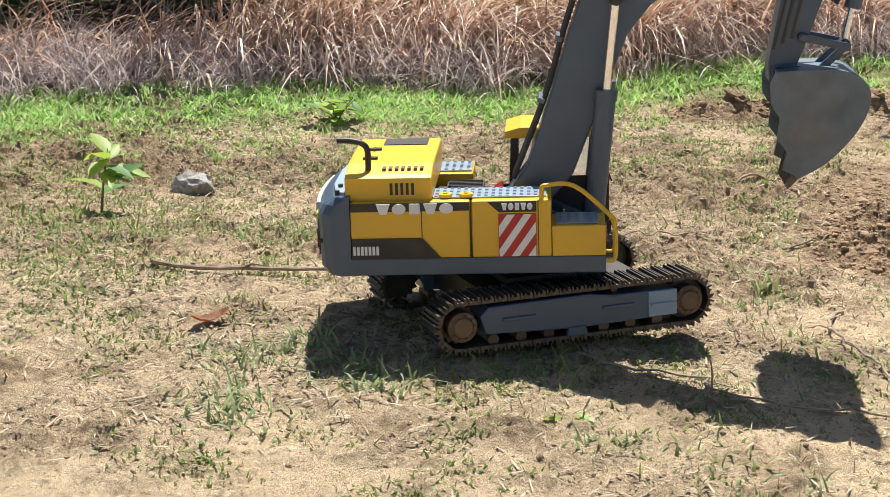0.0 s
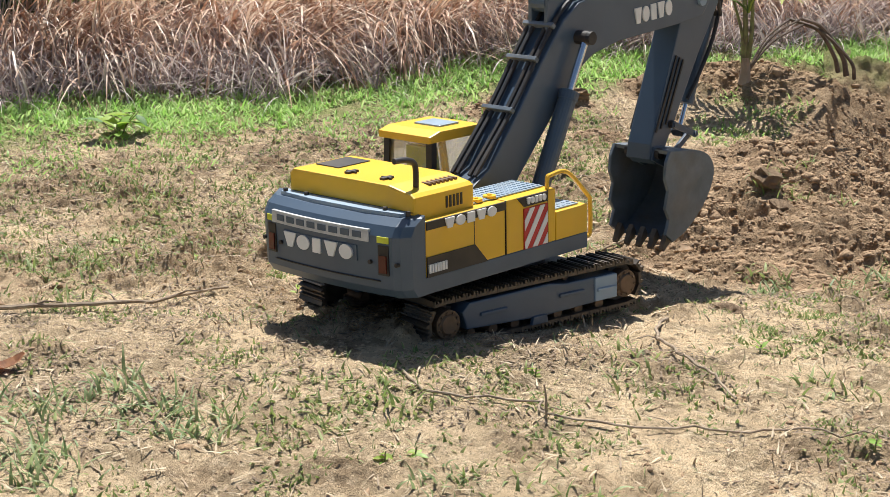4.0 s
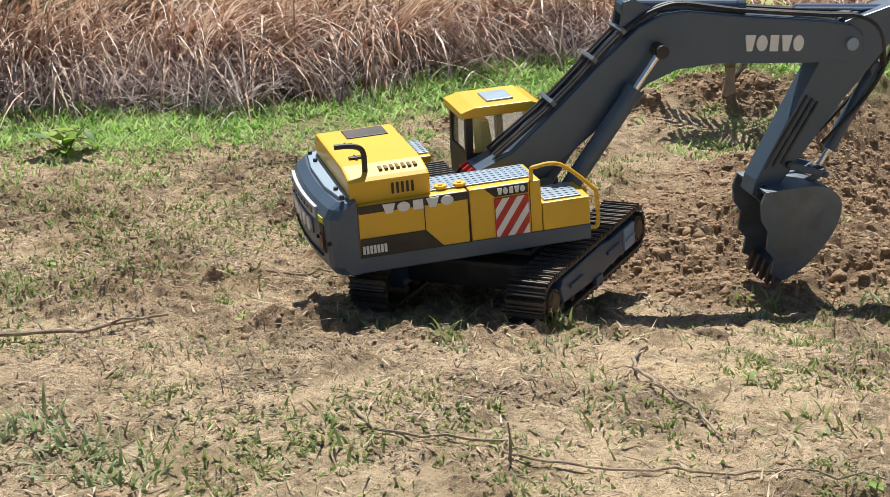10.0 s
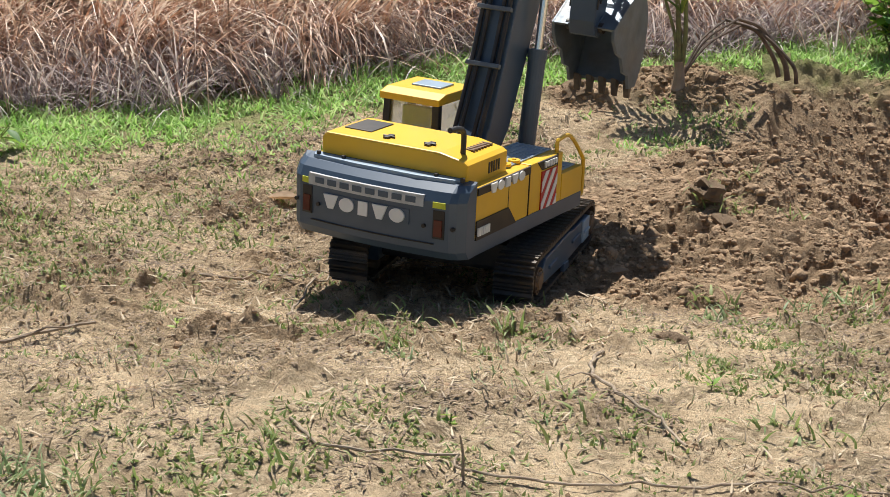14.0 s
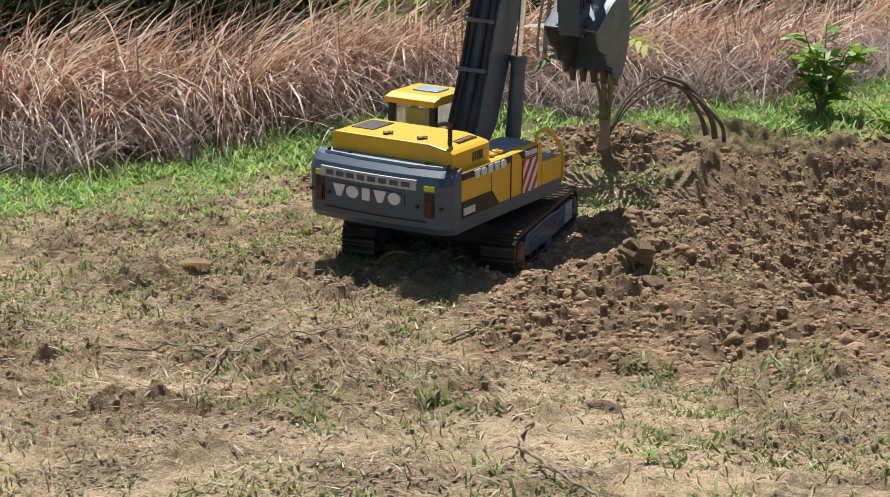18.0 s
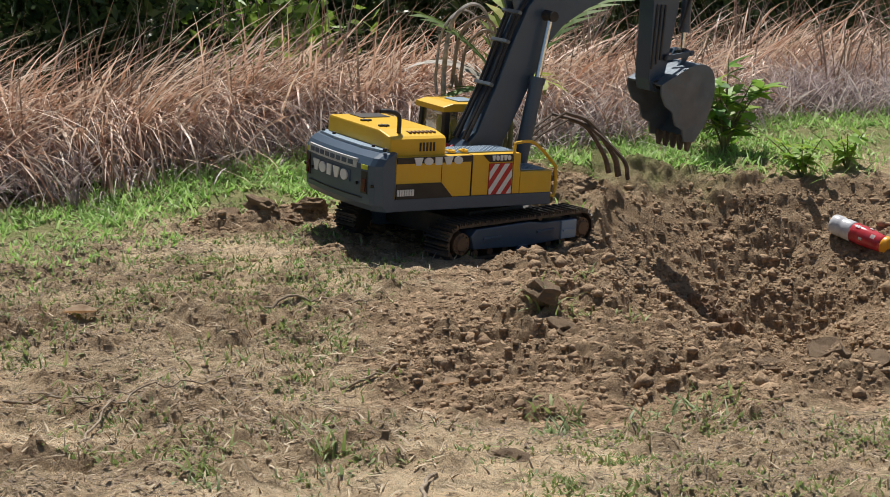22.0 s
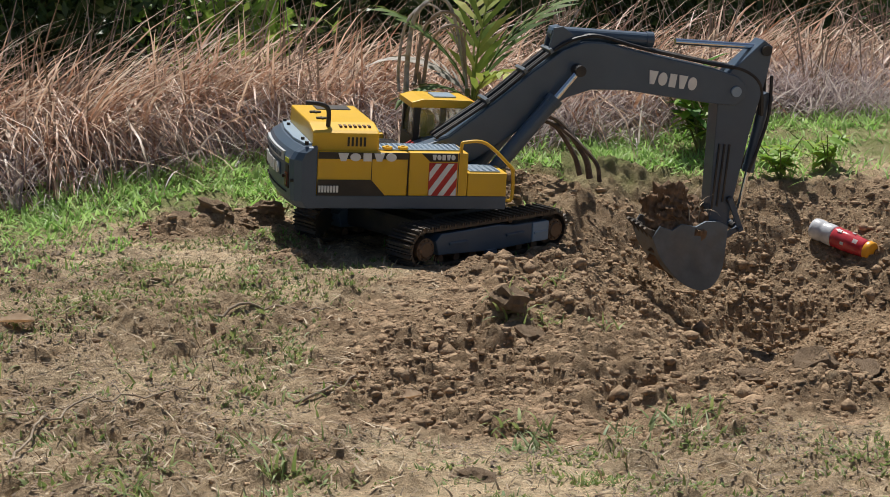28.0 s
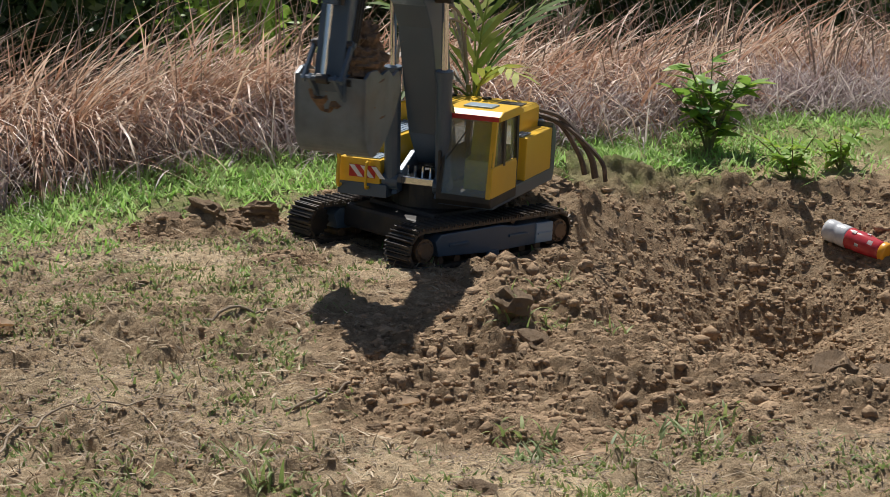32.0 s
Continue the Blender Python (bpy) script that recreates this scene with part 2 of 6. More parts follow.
HEAPS = [(0.12, 5.29, 0.07, 0.035), (0.22, 5.35, 0.06, 0.04), (0.30, 5.44, 0.06, 0.03), (0.39, 5.12, 0.06, 0.02), (0.52, 5.64, 0.09, 0.035), (0.80, 4.63, 0.07, 0.06), (0.72, 4.71, 0.09, 0.03), (0.96, 4.38, 0.16, 0.02),
         (1.28, 4.28, 0.12, 0.045), (1.47, 4.33, 0.10, 0.03), (0.79, 4.10, 0.10, 0.02), (0.66, 4.30, 0.10, 0.018), (0.86, 5.72, 0.12, 0.02), (0.70, 5.72, 0.10, 0.03)]


def dug_mask(x, y):
    """1 on bare dug soil, 0 on the trodden sand."""
    d = rim_distance(x, y) + 0.09 * noise2(x, y, 7, 31, 3)
    m = sstep(-0.22, -0.02, d + 0.06 * sstep(5.3, 5.6, y) * -1)
    for hx, hy, hr, hh in HEAPS:
        m = np.maximum(m, 1 - sstep(0.6, 1.5, np.hypot(x - hx, y - hy) / hr + 0.3 * noise2(x, y, 25, 33, 2)))
    return m


def height(x, y):
    x, y = np.asarray(x, float), np.asarray(y, float)
    base = 0.100 - 0.120 * sstep(3.1, 4.3, y) + 0.012 * sstep(4.6, 5.2, y) + 0.035 * sstep(5.3, 5.9, y)
    base = base + 0.030 * np.exp(-((x - 0.12) ** 2 + (y - 3.12) ** 2) / 0.09) - 0.055 * np.exp(-((x - 0.72) ** 2 + (y - 5.36) ** 2) / 0.10)
    base = base - 0.050 * sstep(1.0, 1.35, x) * sstep(5.1, 5.5, y) * (1 - 0.8 * sstep(6.0, 6.5, y))
    far = sstep(6.5, 9.0, y)
    z = base * (1 - far) + 0.008 * noise2(x, y, 2.6, 1, 3)
    d = rim_distance(x, y) + 0.05 * noise2(x, y, 9, 41, 3)
    scarp = x + 0.05 * noise2(x, y, 8, 42, 3) - 0.97 - 0.12 * (1 - sstep(4.40, 4.80, y))
    floor = 0.218 * np.clip((y - 4.26) / 1.20, 0, 1) * (1 - 0.55 * sstep(1.46, 1.80, x))
    back = 5.97 + 0.05 * (x - 1.4) + 0.03 * noise2(x, y, 8, 43, 3) - y
    z = z - (floor * sstep(0.0, 0.40, scarp) + 0.065 * sstep(0.0, 0.04, scarp) * sstep(4.4, 4.7, y)) * np.clip(back / 0.40, 0, 1) * sstep(0.0, 0.10, d + 0.30 * sstep(5.2, 5.5, y)) - 0.012 * sstep(0, 0.07, d)
    m = dug_mask(x, y)
    for hx, hy, hr, hh in HEAPS:
        z = z + hh * np.exp(-((x - hx) ** 2 + (y - hy) ** 2) / (0.5 * hr * hr))
    rough = 0.35 + 0.9 * sstep(-0.2, 0.35, noise2(x, y, 3.0, 71, 4)) * sstep(3.0, 3.9, y) + 0.5 * sstep(0.1, 0.5, noise2(x, y, 5.5, 73, 3))
    sand = 0.007 * noise2(x, y, 16, 5, 3) + 1.45 * rough * (0.012 * lumps(x + 0.008 * noise2(x, y, 80, 64, 2), y, 0.05, 61, 0.4) + 0.010 * lumps(x, y + 0.005 * noise2(x, y, 110, 65, 2), 0.024, 66, 0.5) + 0.012 * (0.5 - np.abs(noise2(x, y, 40, 6, 3)))) - 0.004
    wx, wy = x + 0.03 * noise2(x, y, 12, 55, 2), y + 0.03 * noise2(x, y, 12, 56, 2)
    vx, vy = wx + 0.010 * noise2(x, y, 45, 67, 2), wy + 0.010 * noise2(x, y, 45, 68, 2)
    torn = 0.45 + 0.75 * sstep(-0.35, 0.35, noise2(x, y, 4.2, 59, 2))
    soil = 0.022 * (np.abs(noise2(wx, wy, 9, 54, 1)) - 0.25) + torn * (0.018 * np.abs(noise2(0.75 * vx, vy, 13, 51, 1)) + 0.016 * np.abs(noise2(0.75 * vx + 0.3 * vy, vy, 30, 53, 2)) + 0.010 * np.abs(noise2(0.8 * vx - 0.2 * vy, vy, 62, 58, 1))
                                                                       + 0.018 * packed(0.8 * vx, vy, 0.046, 57) + 0.010 * packed(0.85 * vx + 0.2 * vy, vy, 0.023, 77)) - 0.028
    return z + sand * (1 - m) + soil * m


def hz(x, y):
    return float(height(np.array([x]), np.array([y]))[0])


def band_low(x):
    """Where the bare ground ends and the green strip begins."""
    return 5.33 + 0.52 * x - 0.06 * sstep(0.9, 1.3, x) + 0.05 * np.sin(5 * x) + 0.03 * np.sin(13 * x)


def band_up(x):
    return band_low(x) + 0.42 + 0.06 * sstep(0.9, 1.3, x) + 0.03 * np.sin(4 * x + 1)


def graded(lo, hi, step, far_lo, far_hi):
    a = list(np.arange(lo, hi + step / 2, step))
    s, v = step, a[-1]
    while v < far_hi:
        s *= 1.25
        v += s
        a.append(v)
    s, v = step, a[0]
    while v > far_lo:
        s *= 1.25
        v -= s
        a.insert(0, v)
    return np.array(a)


def ground_mat():
    m = bpy.data.materials.new("sandy_soil")
    m.use_nodes = True
    n, l = m.node_tree.nodes, m.node_tree.links
    b = n["Principled BSDF"]
    b.inputs["Roughness"].default_value = 0.92
    b.inputs["Specular IOR Level"].default_value = 0.2
    tc = n.new("ShaderNodeTexCoord")

    def noise_of(scale, detail=8, lo=0.35, hi=0.65, rough=0.6):
        q = n.new("ShaderNodeTexNoise")
        q.inputs["Scale"].default_value, q.inputs["Detail"].default_value, q.inputs["Roughness"].default_value = scale, detail, rough
        l.new(tc.outputs["Object"], q.inputs["Vector"])
        r = n.new("ShaderNodeMapRange")
        r.inputs["From Min"].default_value, r.inputs["From Max"].default_value = lo, hi
        l.new(q.outputs["Fac"], r.inputs["Value"])
        return r.outputs[0]

    def blend(fac, a, c):
        x = n.new("ShaderNodeMix")
        x.data_type = "RGBA"
        l.new(fac, x.inputs[0])
        for s, i in ((a, 6), (c, 7)):
            if isinstance(s, tuple):
                x.inputs[i].default_value = (*s, 1)
            else:
                l.new(s, x.inputs[i])
        return x.outputs[2]

    sand = blend(noise_of(2.2, lo=0.4, hi=0.6), (0.87, 0.66, 0.415), (0.61, 0.455, 0.285))
    sand = blend(noise_of(9, lo=0.50, hi=0.64), sand, (0.40, 0.30, 0.185))
    sand = blend(noise_of(32, lo=0.53, hi=0.68, rough=0.7), sand, (0.31, 0.22, 0.14))
    sand = blend(noise_of(110, lo=0.57, hi=0.67, rough=0.7), sand, (0.16, 0.11, 0.065))
    sand = blend(noise_of(60, lo=0.52, hi=0.62, rough=0.7), sand, (0.88, 0.70, 0.47))
    sand = blend(noise_of(300, detail=4, lo=0.60, hi=0.70), sand, (0.24, 0.17, 0.11))
    soil = blend(noise_of(9), (0.49, 0.335, 0.20), (0.33, 0.22, 0.128))
    soil = blend(noise_of(45, lo=0.48, hi=0.7), soil, (0.58, 0.42, 0.27))
    soil = blend(noise_of(70, lo=0.52, hi=0.66, rough=0.75), soil, (0.15, 0.095, 0.055))
    soil = blend(noise_of(240, detail=4, lo=0.56, hi=0.68), soil, (0.60, 0.44, 0.29))
    turf = blend(noise_of(20), (0.22, 0.28, 0.08), (0.42, 0.37, 0.19))
    at = n.new("ShaderNodeAttribute")
    at.attribute_name = "soil"
    sp = n.new("ShaderNodeSeparateColor")
    l.new(at.outputs["Color"], sp.inputs[0])
    col = blend(sp.outputs[0], sand, soil)
    col = blend(sp.outputs[1], col, turf)
    # near-black brown under the reeds: the shade in their gaps, put into the colour
    col = blend(sp.outputs[2], col, blend(noise_of(30), (0.13, 0.085, 0.055), (0.07, 0.045, 0.03)))
    l.new(col, b.inputs["Base Color"])
    last = None
    for sc, dist in ((55, 0.020), (150, 0.010), (420, 0.004)):
        nb = n.new("ShaderNodeTexNoise")
        nb.inputs["Scale"].default_value, nb.inputs["Detail"].default_value, nb.inputs["Roughness"].default_value = sc, 6, 0.7
        l.new(tc.outputs["Object"], nb.inputs["Vector"])
        bp = n.new("ShaderNodeBump")
        bp.inputs["Strength"].default_value, bp.inputs["Distance"].default_value = 1.0, dist
        l.new(nb.outputs["Fac"], bp.inputs["Height"])
        if last:
            l.new(last, bp.inputs["Normal"])
        last = bp.outputs[0]
    l.new(last, b.inputs["Normal"])
    return m


GROUND = ground_mat()


def build_ground():
    xs = graded(-1.3, 2.15, 0.0065, -400, 400)
    ys = graded(2.45, 6.0, 0.0065, -400, 900)
    X, Y = np.meshgrid(xs, ys)
    Z = height(X, Y)
    nx, ny = len(xs), len(ys)
    co = np.stack([X, Y, Z], -1).reshape(-1, 3)
    i = np.arange((ny - 1) * (nx - 1))
    a = i // (nx - 1) * nx + i % (nx - 1)
    quads = np.stack([a, a + 1, a + nx + 1, a + nx], -1)
    me = bpy.data.meshes.new("ground")
    me.vertices.add(len(co))
    me.vertices.foreach_set("co", co.ravel())
    me.loops.add(quads.size)
    me.loops.foreach_set("vertex_index", quads.ravel())
    me.polygons.add(len(quads))
    me.polygons.foreach_set("loop_start", np.arange(0, quads.size, 4))
    me.polygons.foreach_set("use_smooth", np.ones(len(quads), bool))
    me.update(calc_edges=True)
    dug = np.clip(dug_mask(X, Y) + (0.10 + 0.65 * sstep(-0.25, 0.35, noise2(X, Y, 3.0, 71, 4))) * sstep(3.1, 4.0, Y) + 0.45 * sstep(0.1, 0.5, noise2(X, Y, 5.5, 73, 3)), 0, 1)
    turf = sstep(-0.10, 0.12, Y - band_low(X) + 0.14 * noise2(X, Y, 9, 9, 3)) * 0.9 * (1 - dug_mask(X, Y))
    # 1 beyond the green strip, where the ground is darkened as shade between the reeds
    reed_shade = sstep(-0.04, 0.10, Y - band_up(X) + 0.08 * noise2(X, Y, 9, 10, 2))
    colour = np.stack([dug, turf, reed_shade, 1 + 0 * dug], -1).reshape(-1, 4)
    at = me.color_attributes.new("soil", "FLOAT_COLOR", "POINT")
    at.data.foreach_set("color", colour.ravel())
    me.materials.append(GROUND)
    return tagged(new("ground", me), "dry sandy ground with a dug brown soil pit", "ground", kind="structure")


build_ground()


# ---- many thin things at once ----
def blades(name, material, roots, rs, length, width, lean, droop, segs=4, wind=(0, 0), parent=None, az=None, flat=False, lie=0.0):
    """Grass: each blade a tapered bent strip on its root."""
    k = len(roots)
    L = length * rs.uniform(0.55, 1.25, k)
    W = width * rs.uniform(0.6, 1.3, k)
    az = rs.uniform(0, 2 * math.pi, k) if az is None else az
    tilt = np.abs(rs.normal(0, lean, k)) + 0.05 + lie
    if flat:
        tilt = rs.uniform(1.3, 1.58, k)
    dr = droop * rs.uniform(0.3, 1.5, k)
    t = np.linspace(0, 1, segs + 1)
    ang = tilt[:, None] + dr[:, None] * t[None] ** 1.4
    step = L[:, None] / segs
    hor = np.cumsum(np.concatenate([np.zeros((k, 1)), np.sin(ang[:, 1:]) * step], 1), 1)
    up = np.cumsum(np.concatenate([np.zeros((k, 1)), np.cos(ang[:, 1:]) * step], 1), 1)
    dx, dy = np.cos(az) + wind[0], np.sin(az) + wind[1]
    nrm = np.hypot(dx, dy) + 1e-6
    dx, dy = dx / nrm, dy / nrm
    cx, cy, cz = roots[:, 0, None] + dx[:, None] * hor, roots[:, 1, None] + dy[:, None] * hor, roots[:, 2, None] + up
    tw = rs.uniform(-1.2, 1.2, k)
    sx, sy = -dy * np.cos(tw) + dx * np.sin(tw), dx * np.cos(tw) + dy * np.sin(tw)
    half = 0.5 * W[:, None] * np.maximum(1 - t[None] ** 1.8, 0.06)
    A = np.stack([cx + sx[:, None] * half, cy + sy[:, None] * half, cz], -1)
    B = np.stack([cx - sx[:, None] * half, cy - sy[:, None] * half, cz + 0.15 * half], -1)
    co = np.stack([A, B], 2).reshape(-1, 3)
    per = 2 * (segs + 1)
    base = np.arange(k)[:, None] * per + 2 * np.arange(segs)[None]
    quads = np.stack([base, base + 1, base + 3, base + 2], -1).reshape(-1, 4)
    me = bpy.data.meshes.new(name)
    me.vertices.add(len(co))
    me.vertices.foreach_set("co", co.ravel())
    me.loops.add(quads.size)
    me.loops.foreach_set("vertex_index", quads.ravel())
    me.polygons.add(len(quads))
    me.polygons.foreach_set("loop_start", np.arange(0, quads.size, 4))
    me.update(calc_edges=True)
    me.materials.append(material)
    ob = new(name, me)
    if parent:
        ob.parent = parent
    return ob


def rooted(x, y, sink=0.003):
    return np.stack([x, y, height(x, y) - sink], -1)


GREEN = mat("green_grass", (0.25, 0.50, 0.07), 0.5, rgb2=(0.56, 0.69, 0.31), island=0.8, thin=0.5)
WEED = mat("dull_green_weed", (0.13, 0.21, 0.05), 0.6, rgb2=(0.37, 0.42, 0.15), island=0.8, thin=0.4)
TUFTG = mat("grey_green_tuft", (0.17, 0.26, 0.10), 0.55, rgb2=(0.38, 0.44, 0.21), island=0.8, thin=0.4)
STRAW = mat("bleached_straw", (0.58, 0.47, 0.32), 0.75, rgb2=(0.25, 0.18, 0.11), island=0.8)
LITTER = mat("dark_dead_weed", (0.085, 0.058, 0.036), 0.85, rgb2=(0.27, 0.19, 0.12), island=0.8)
DRYRED = mat("reddish_dry_grass", (0.35, 0.165, 0.09), 0.5, rgb2=(0.85, 0.64, 0.49), island=0.9, thin=0.3)
DRYGREY = mat("grey_dry_grass", (0.80, 0.70, 0.67), 0.6, rgb2=(0.24, 0.17, 0.165), island=0.9, thin=0.3)
DRYPALE = mat("pale_dry_grass", (0.92, 0.80, 0.67), 0.45, rgb2=(0.44, 0.27, 0.18), island=0.85, thin=0.3)
BUSH = mat("dark_bush_leaves", (0.045, 0.085, 0.024), 0.45, rgb2=(0.12, 0.19, 0.05), island=0.8, thin=0.2)
LEAF = mat("bright_leaf", (0.18, 0.36, 0.05), 0.5, rgb2=(0.34, 0.48, 0.09), island=0.8, thin=0.4)
PALMLEAF = mat("yellow_green_frond", (0.20, 0.32, 0.05), 0.68, rgb2=(0.50, 0.50, 0.12), island=0.8, thin=0.35)
DARKFROND = mat("dark_green_frond", (0.07, 0.13, 0.03), 0.65, rgb2=(0.16, 0.24, 0.05), island=0.8, thin=0.3)
PALEDEAD = mat("bleached_dead_leaf", (0.50, 0.45, 0.40), 0.85, rgb2=(0.26, 0.24, 0.20), scale=60)
DEADLEAF = mat("dead_brown_leaf", (0.22, 0.15, 0.10), 0.7, rgb2=(0.42, 0.34, 0.27), island=0.5, vary=0.4)
DARKDEAD = mat("dark_dead_frond", (0.085, 0.060, 0.045), 0.8, rgb2=(0.17, 0.12, 0.09), scale=40)
TWIG = mat("dry_twig", (0.36, 0.26, 0.17), 0.8, vary=0.4, scale=40)

rs = np.random.RandomState(4)
# the green strip
n0 = 60000
gx = rs.uniform(-2.6, 3.6, n0)
gy = band_low(gx) - 0.06 + rs.beta(1.25, 1.2, n0) * (band_up(gx) - band_low(gx) + 0.18)
keep = (noise2(gx, gy, 7, 21, 3) + rs.uniform(-0.4, 0.4, n0) > -0.12 + 0.6 * (1 - sstep(-0.05, 0.16, gy - band_low(gx)))) & (dug_mask(gx, gy) < 0.4) & ((gx < 1.0) | (gy > 5.99 + 0.05 * (gx - 1.4)))
tagged(blades("green_grass_strip", GREEN, rooted(gx[keep], gy[keep]), rs, 0.036, 0.0062, 0.85, 0.9, 3), "short bright green grass strip along the dry reeds", "grass", kind="stuff")


# the dry reeds behind it
def reed_bank(name, material, k, d0, d1, length, lean, droop, width, label, x0=-2.6, x1=4.0, per=14, wind=(0.55, -0.3), where=None, stray=0.5, lie=0.0):
    """Blades in clumps; the blades of one clump lean much the same way."""
    c = k // per
    cx = rs.uniform(x0, x1, c)
    cy = band_up(cx) + d0 + rs.uniform(0, 1, c) ** 0.8 * (d1 - d0)
    if where is not None:
        ok = rs.uniform(0, 1, c) < where(cx)
        cx, cy = cx[ok], cy[ok]
        c = len(cx)
    caz = rs.uniform(0, 2 * math.pi, c)
    x = np.repeat(cx, per) + rs.normal(0, 0.03, c * per)
    y = np.repeat(cy, per) + rs.normal(0, 0.03, c * per)
    az = np.repeat(caz, per) + rs.normal(0, stray, c * per)
    tagged(blades(name, material, rooted(x, y), rs, length, width, lean, droop, 6, wind, az=az, lie=lie), label, "dry grass", kind="stuff")


reed_bank("matted_dry_grass", DRYGREY, 30000, -0.06, 0.40, 0.20, 0.9, 1.0, 0.0050, "grey matted dead grass at the edge of the reeds", wind=(0, -0.2), stray=1.6, lie=0.2)
reed_bank("reddish_dry_reeds", DRYRED, 17000, 0.16, 0.80, 0.43, 0.55, 2.0, 0.0085, "tall reddish dry reeds bending in the wind", where=lambda x: (0.15 + 0.85 * sstep(-1.55, -1.15, x)) * (1 - 0.7 * sstep(0.5, 1.5, x)), wind=(1.0, -0.45), stray=1.2, lie=0.25)
reed_bank("pale_dry_reeds", DRYPALE, 13000, 0.24, 0.88, 0.33, 0.6, 2.2, 0.0088, "tall pale dry reeds with drooping tops", where=lambda x: 0.25 * sstep(-1.5, -1.1, x) + 0.75 * sstep(0.4, 1.3, x), wind=(0.6, -0.5), stray=1.1, lie=0.15)
reed_bank("reed_plumes", DRYPALE, 3000, 0.22, 0.70, 0.44, 0.4, 2.2, 0.0085, "long arching pale reed plumes", x0=-1.3, x1=0.9, per=8, wind=(1.2, -0.4), lie=0.2)
reed_bank("dead_stalks", DEADLEAF, 900, 0.15, 0.75, 0.40, 0.22, 0.35, 0.0065, "thin dark dead stalks among the dry reeds", per=3, wind=(0.2, 0), stray=1.5)

# ---- growing and lying things ----
CLOD = mat("dry_brown_soil", (0.44, 0.30, 0.18), 0.95, rgb2=(0.23, 0.15, 0.085), scale=60, bump=1.0, bscale=190)
ROCK = mat("grey_rock", (0.42, 0.40, 0.37), 0.9, rgb2=(0.24, 0.22, 0.20), scale=30, bump=0.8, bscale=110)
BARK = mat("dead_wood", (0.40, 0.32, 0.23), 0.85, rgb2=(0.22, 0.16, 0.11), scale=60, bump=0.5, bscale=200)
TRUNK = mat("green_brown_stem", (0.22, 0.25, 0.08), 0.6, rgb2=(0.12, 0.09, 0.05), scale=30)
CARD = mat("pale_brown_leaf", (0.62, 0.46, 0.30), 0.8, rgb2=(0.46, 0.32, 0.20), scale=40)
PETRED = mat("red_drink", (0.42, 0.02, 0.03), 0.15, rgb2=(0.55, 0.05, 0.06), scale=25, coat=0.6)
PETWHITE = mat("milky_plastic", (0.72, 0.72, 0.72), 0.2, rgb2=(0.5, 0.5, 0.52), scale=30, coat=0.5)
CAPY = mat("yellow_cap", (0.85, 0.38, 0.02), 0.35, vary=0.1)


def ball(seed, rough=0.22, flat=0.75, sub=2):
    """A lumpy, faceted clod of radius 1."""
    bm = bmesh.new()
    bmesh.ops.create_icosphere(bm, subdivisions=sub, radius=1)
    r = np.random.RandomState(seed)
    dirs = r.normal(0, 1, (9, 3))
    for v in bm.verts:
        c = v.co.normalized()
        k = 1.0
        for d in dirs:
            k -= rough * max(0.0, (c.dot(Vector(d).normalized()) - 0.55)) * 1.3
        k *= r.uniform(0.8, 1.15)
        v.co = Vector((c.x * k, c.y * k, c.z * k * flat))
    return bm


def heap_mesh(rx, ry, rz, seed, sub=4):
    """A crumbly heap: a ball broken up by noise."""
    bm = bmesh.new()
    bmesh.ops.create_icosphere(bm, subdivisions=sub, radius=1)
    P = np.array([v.co[:] for v in bm.verts])
    k = 1 + 0.42 * noise2(P[:, 0] + 3 * P[:, 2], P[:, 1] - 2 * P[:, 2], 1.6, seed, 2) + 0.50 * (0.4 - np.abs(noise2(P[:, 0] + 2 * P[:, 2], P[:, 1] + 2.3 * P[:, 2], 4.2, seed + 7, 3)))
    for v, q in zip(bm.verts, k):
        v.co = Vector((v.co.x * q * rx, v.co.y * q * ry, v.co.z * q * rz))
    return bm


def scatter(name, material, x, y, size, seed, label, category):
    """Many small crumbs in one mesh."""
    r = np.random.RandomState(seed)
    k = len(x)
    forms = []
    for q in range(6):
        bm = heap_mesh(1, 1, 1, seed * 17 + q * 5, 2 if size > 0.008 else 1)
        forms.append(np.array([v.co[:] for v in bm.verts]))
        F = np.array([[v.index for v in f.verts] for f in bm.faces])
        bm.free()
    V = forms[0]
    sc = size * r.lognormal(0, 0.5, k)
    a = r.uniform(0, 2 * math.pi, k)
    jit = np.stack(forms)[r.randint(0, 6, k)] * r.uniform(0.55, 1.30, (k, len(V), 1)) * np.stack([r.uniform(0.7, 1.4, k), r.uniform(0.7, 1.3, k), r.uniform(0.45, 0.9, k)], -1)[:, None]
    px = (jit[..., 0] * np.cos(a)[:, None] - jit[..., 1] * np.sin(a)[:, None]) * sc[:, None] + x[:, None]
    py = (jit[..., 0] * np.sin(a)[:, None] + jit[..., 1] * np.cos(a)[:, None]) * sc[:, None] + y[:, None]
    pz = jit[..., 2] * sc[:, None] + (height(x, y) - 0.40 * sc)[:, None]
    co = np.stack([px, py, pz], -1).reshape(-1, 3)
    tris = (F[None] + (np.arange(k) * len(V))[:, None, None]).reshape(-1, 3)
    me = bpy.data.meshes.new(name)
    me.vertices.add(len(co))
    me.vertices.foreach_set("co", co.ravel())
    me.loops.add(tris.size)
    me.loops.foreach_set("vertex_index", tris.ravel())
    me.polygons.add(len(tris))
    me.polygons.foreach_set("loop_start", np.arange(0, tris.size, 3))
    me.update(calc_edges=True)
    me.materials.append(material)
    return tagged(new(name, me), label, category, kind="stuff")


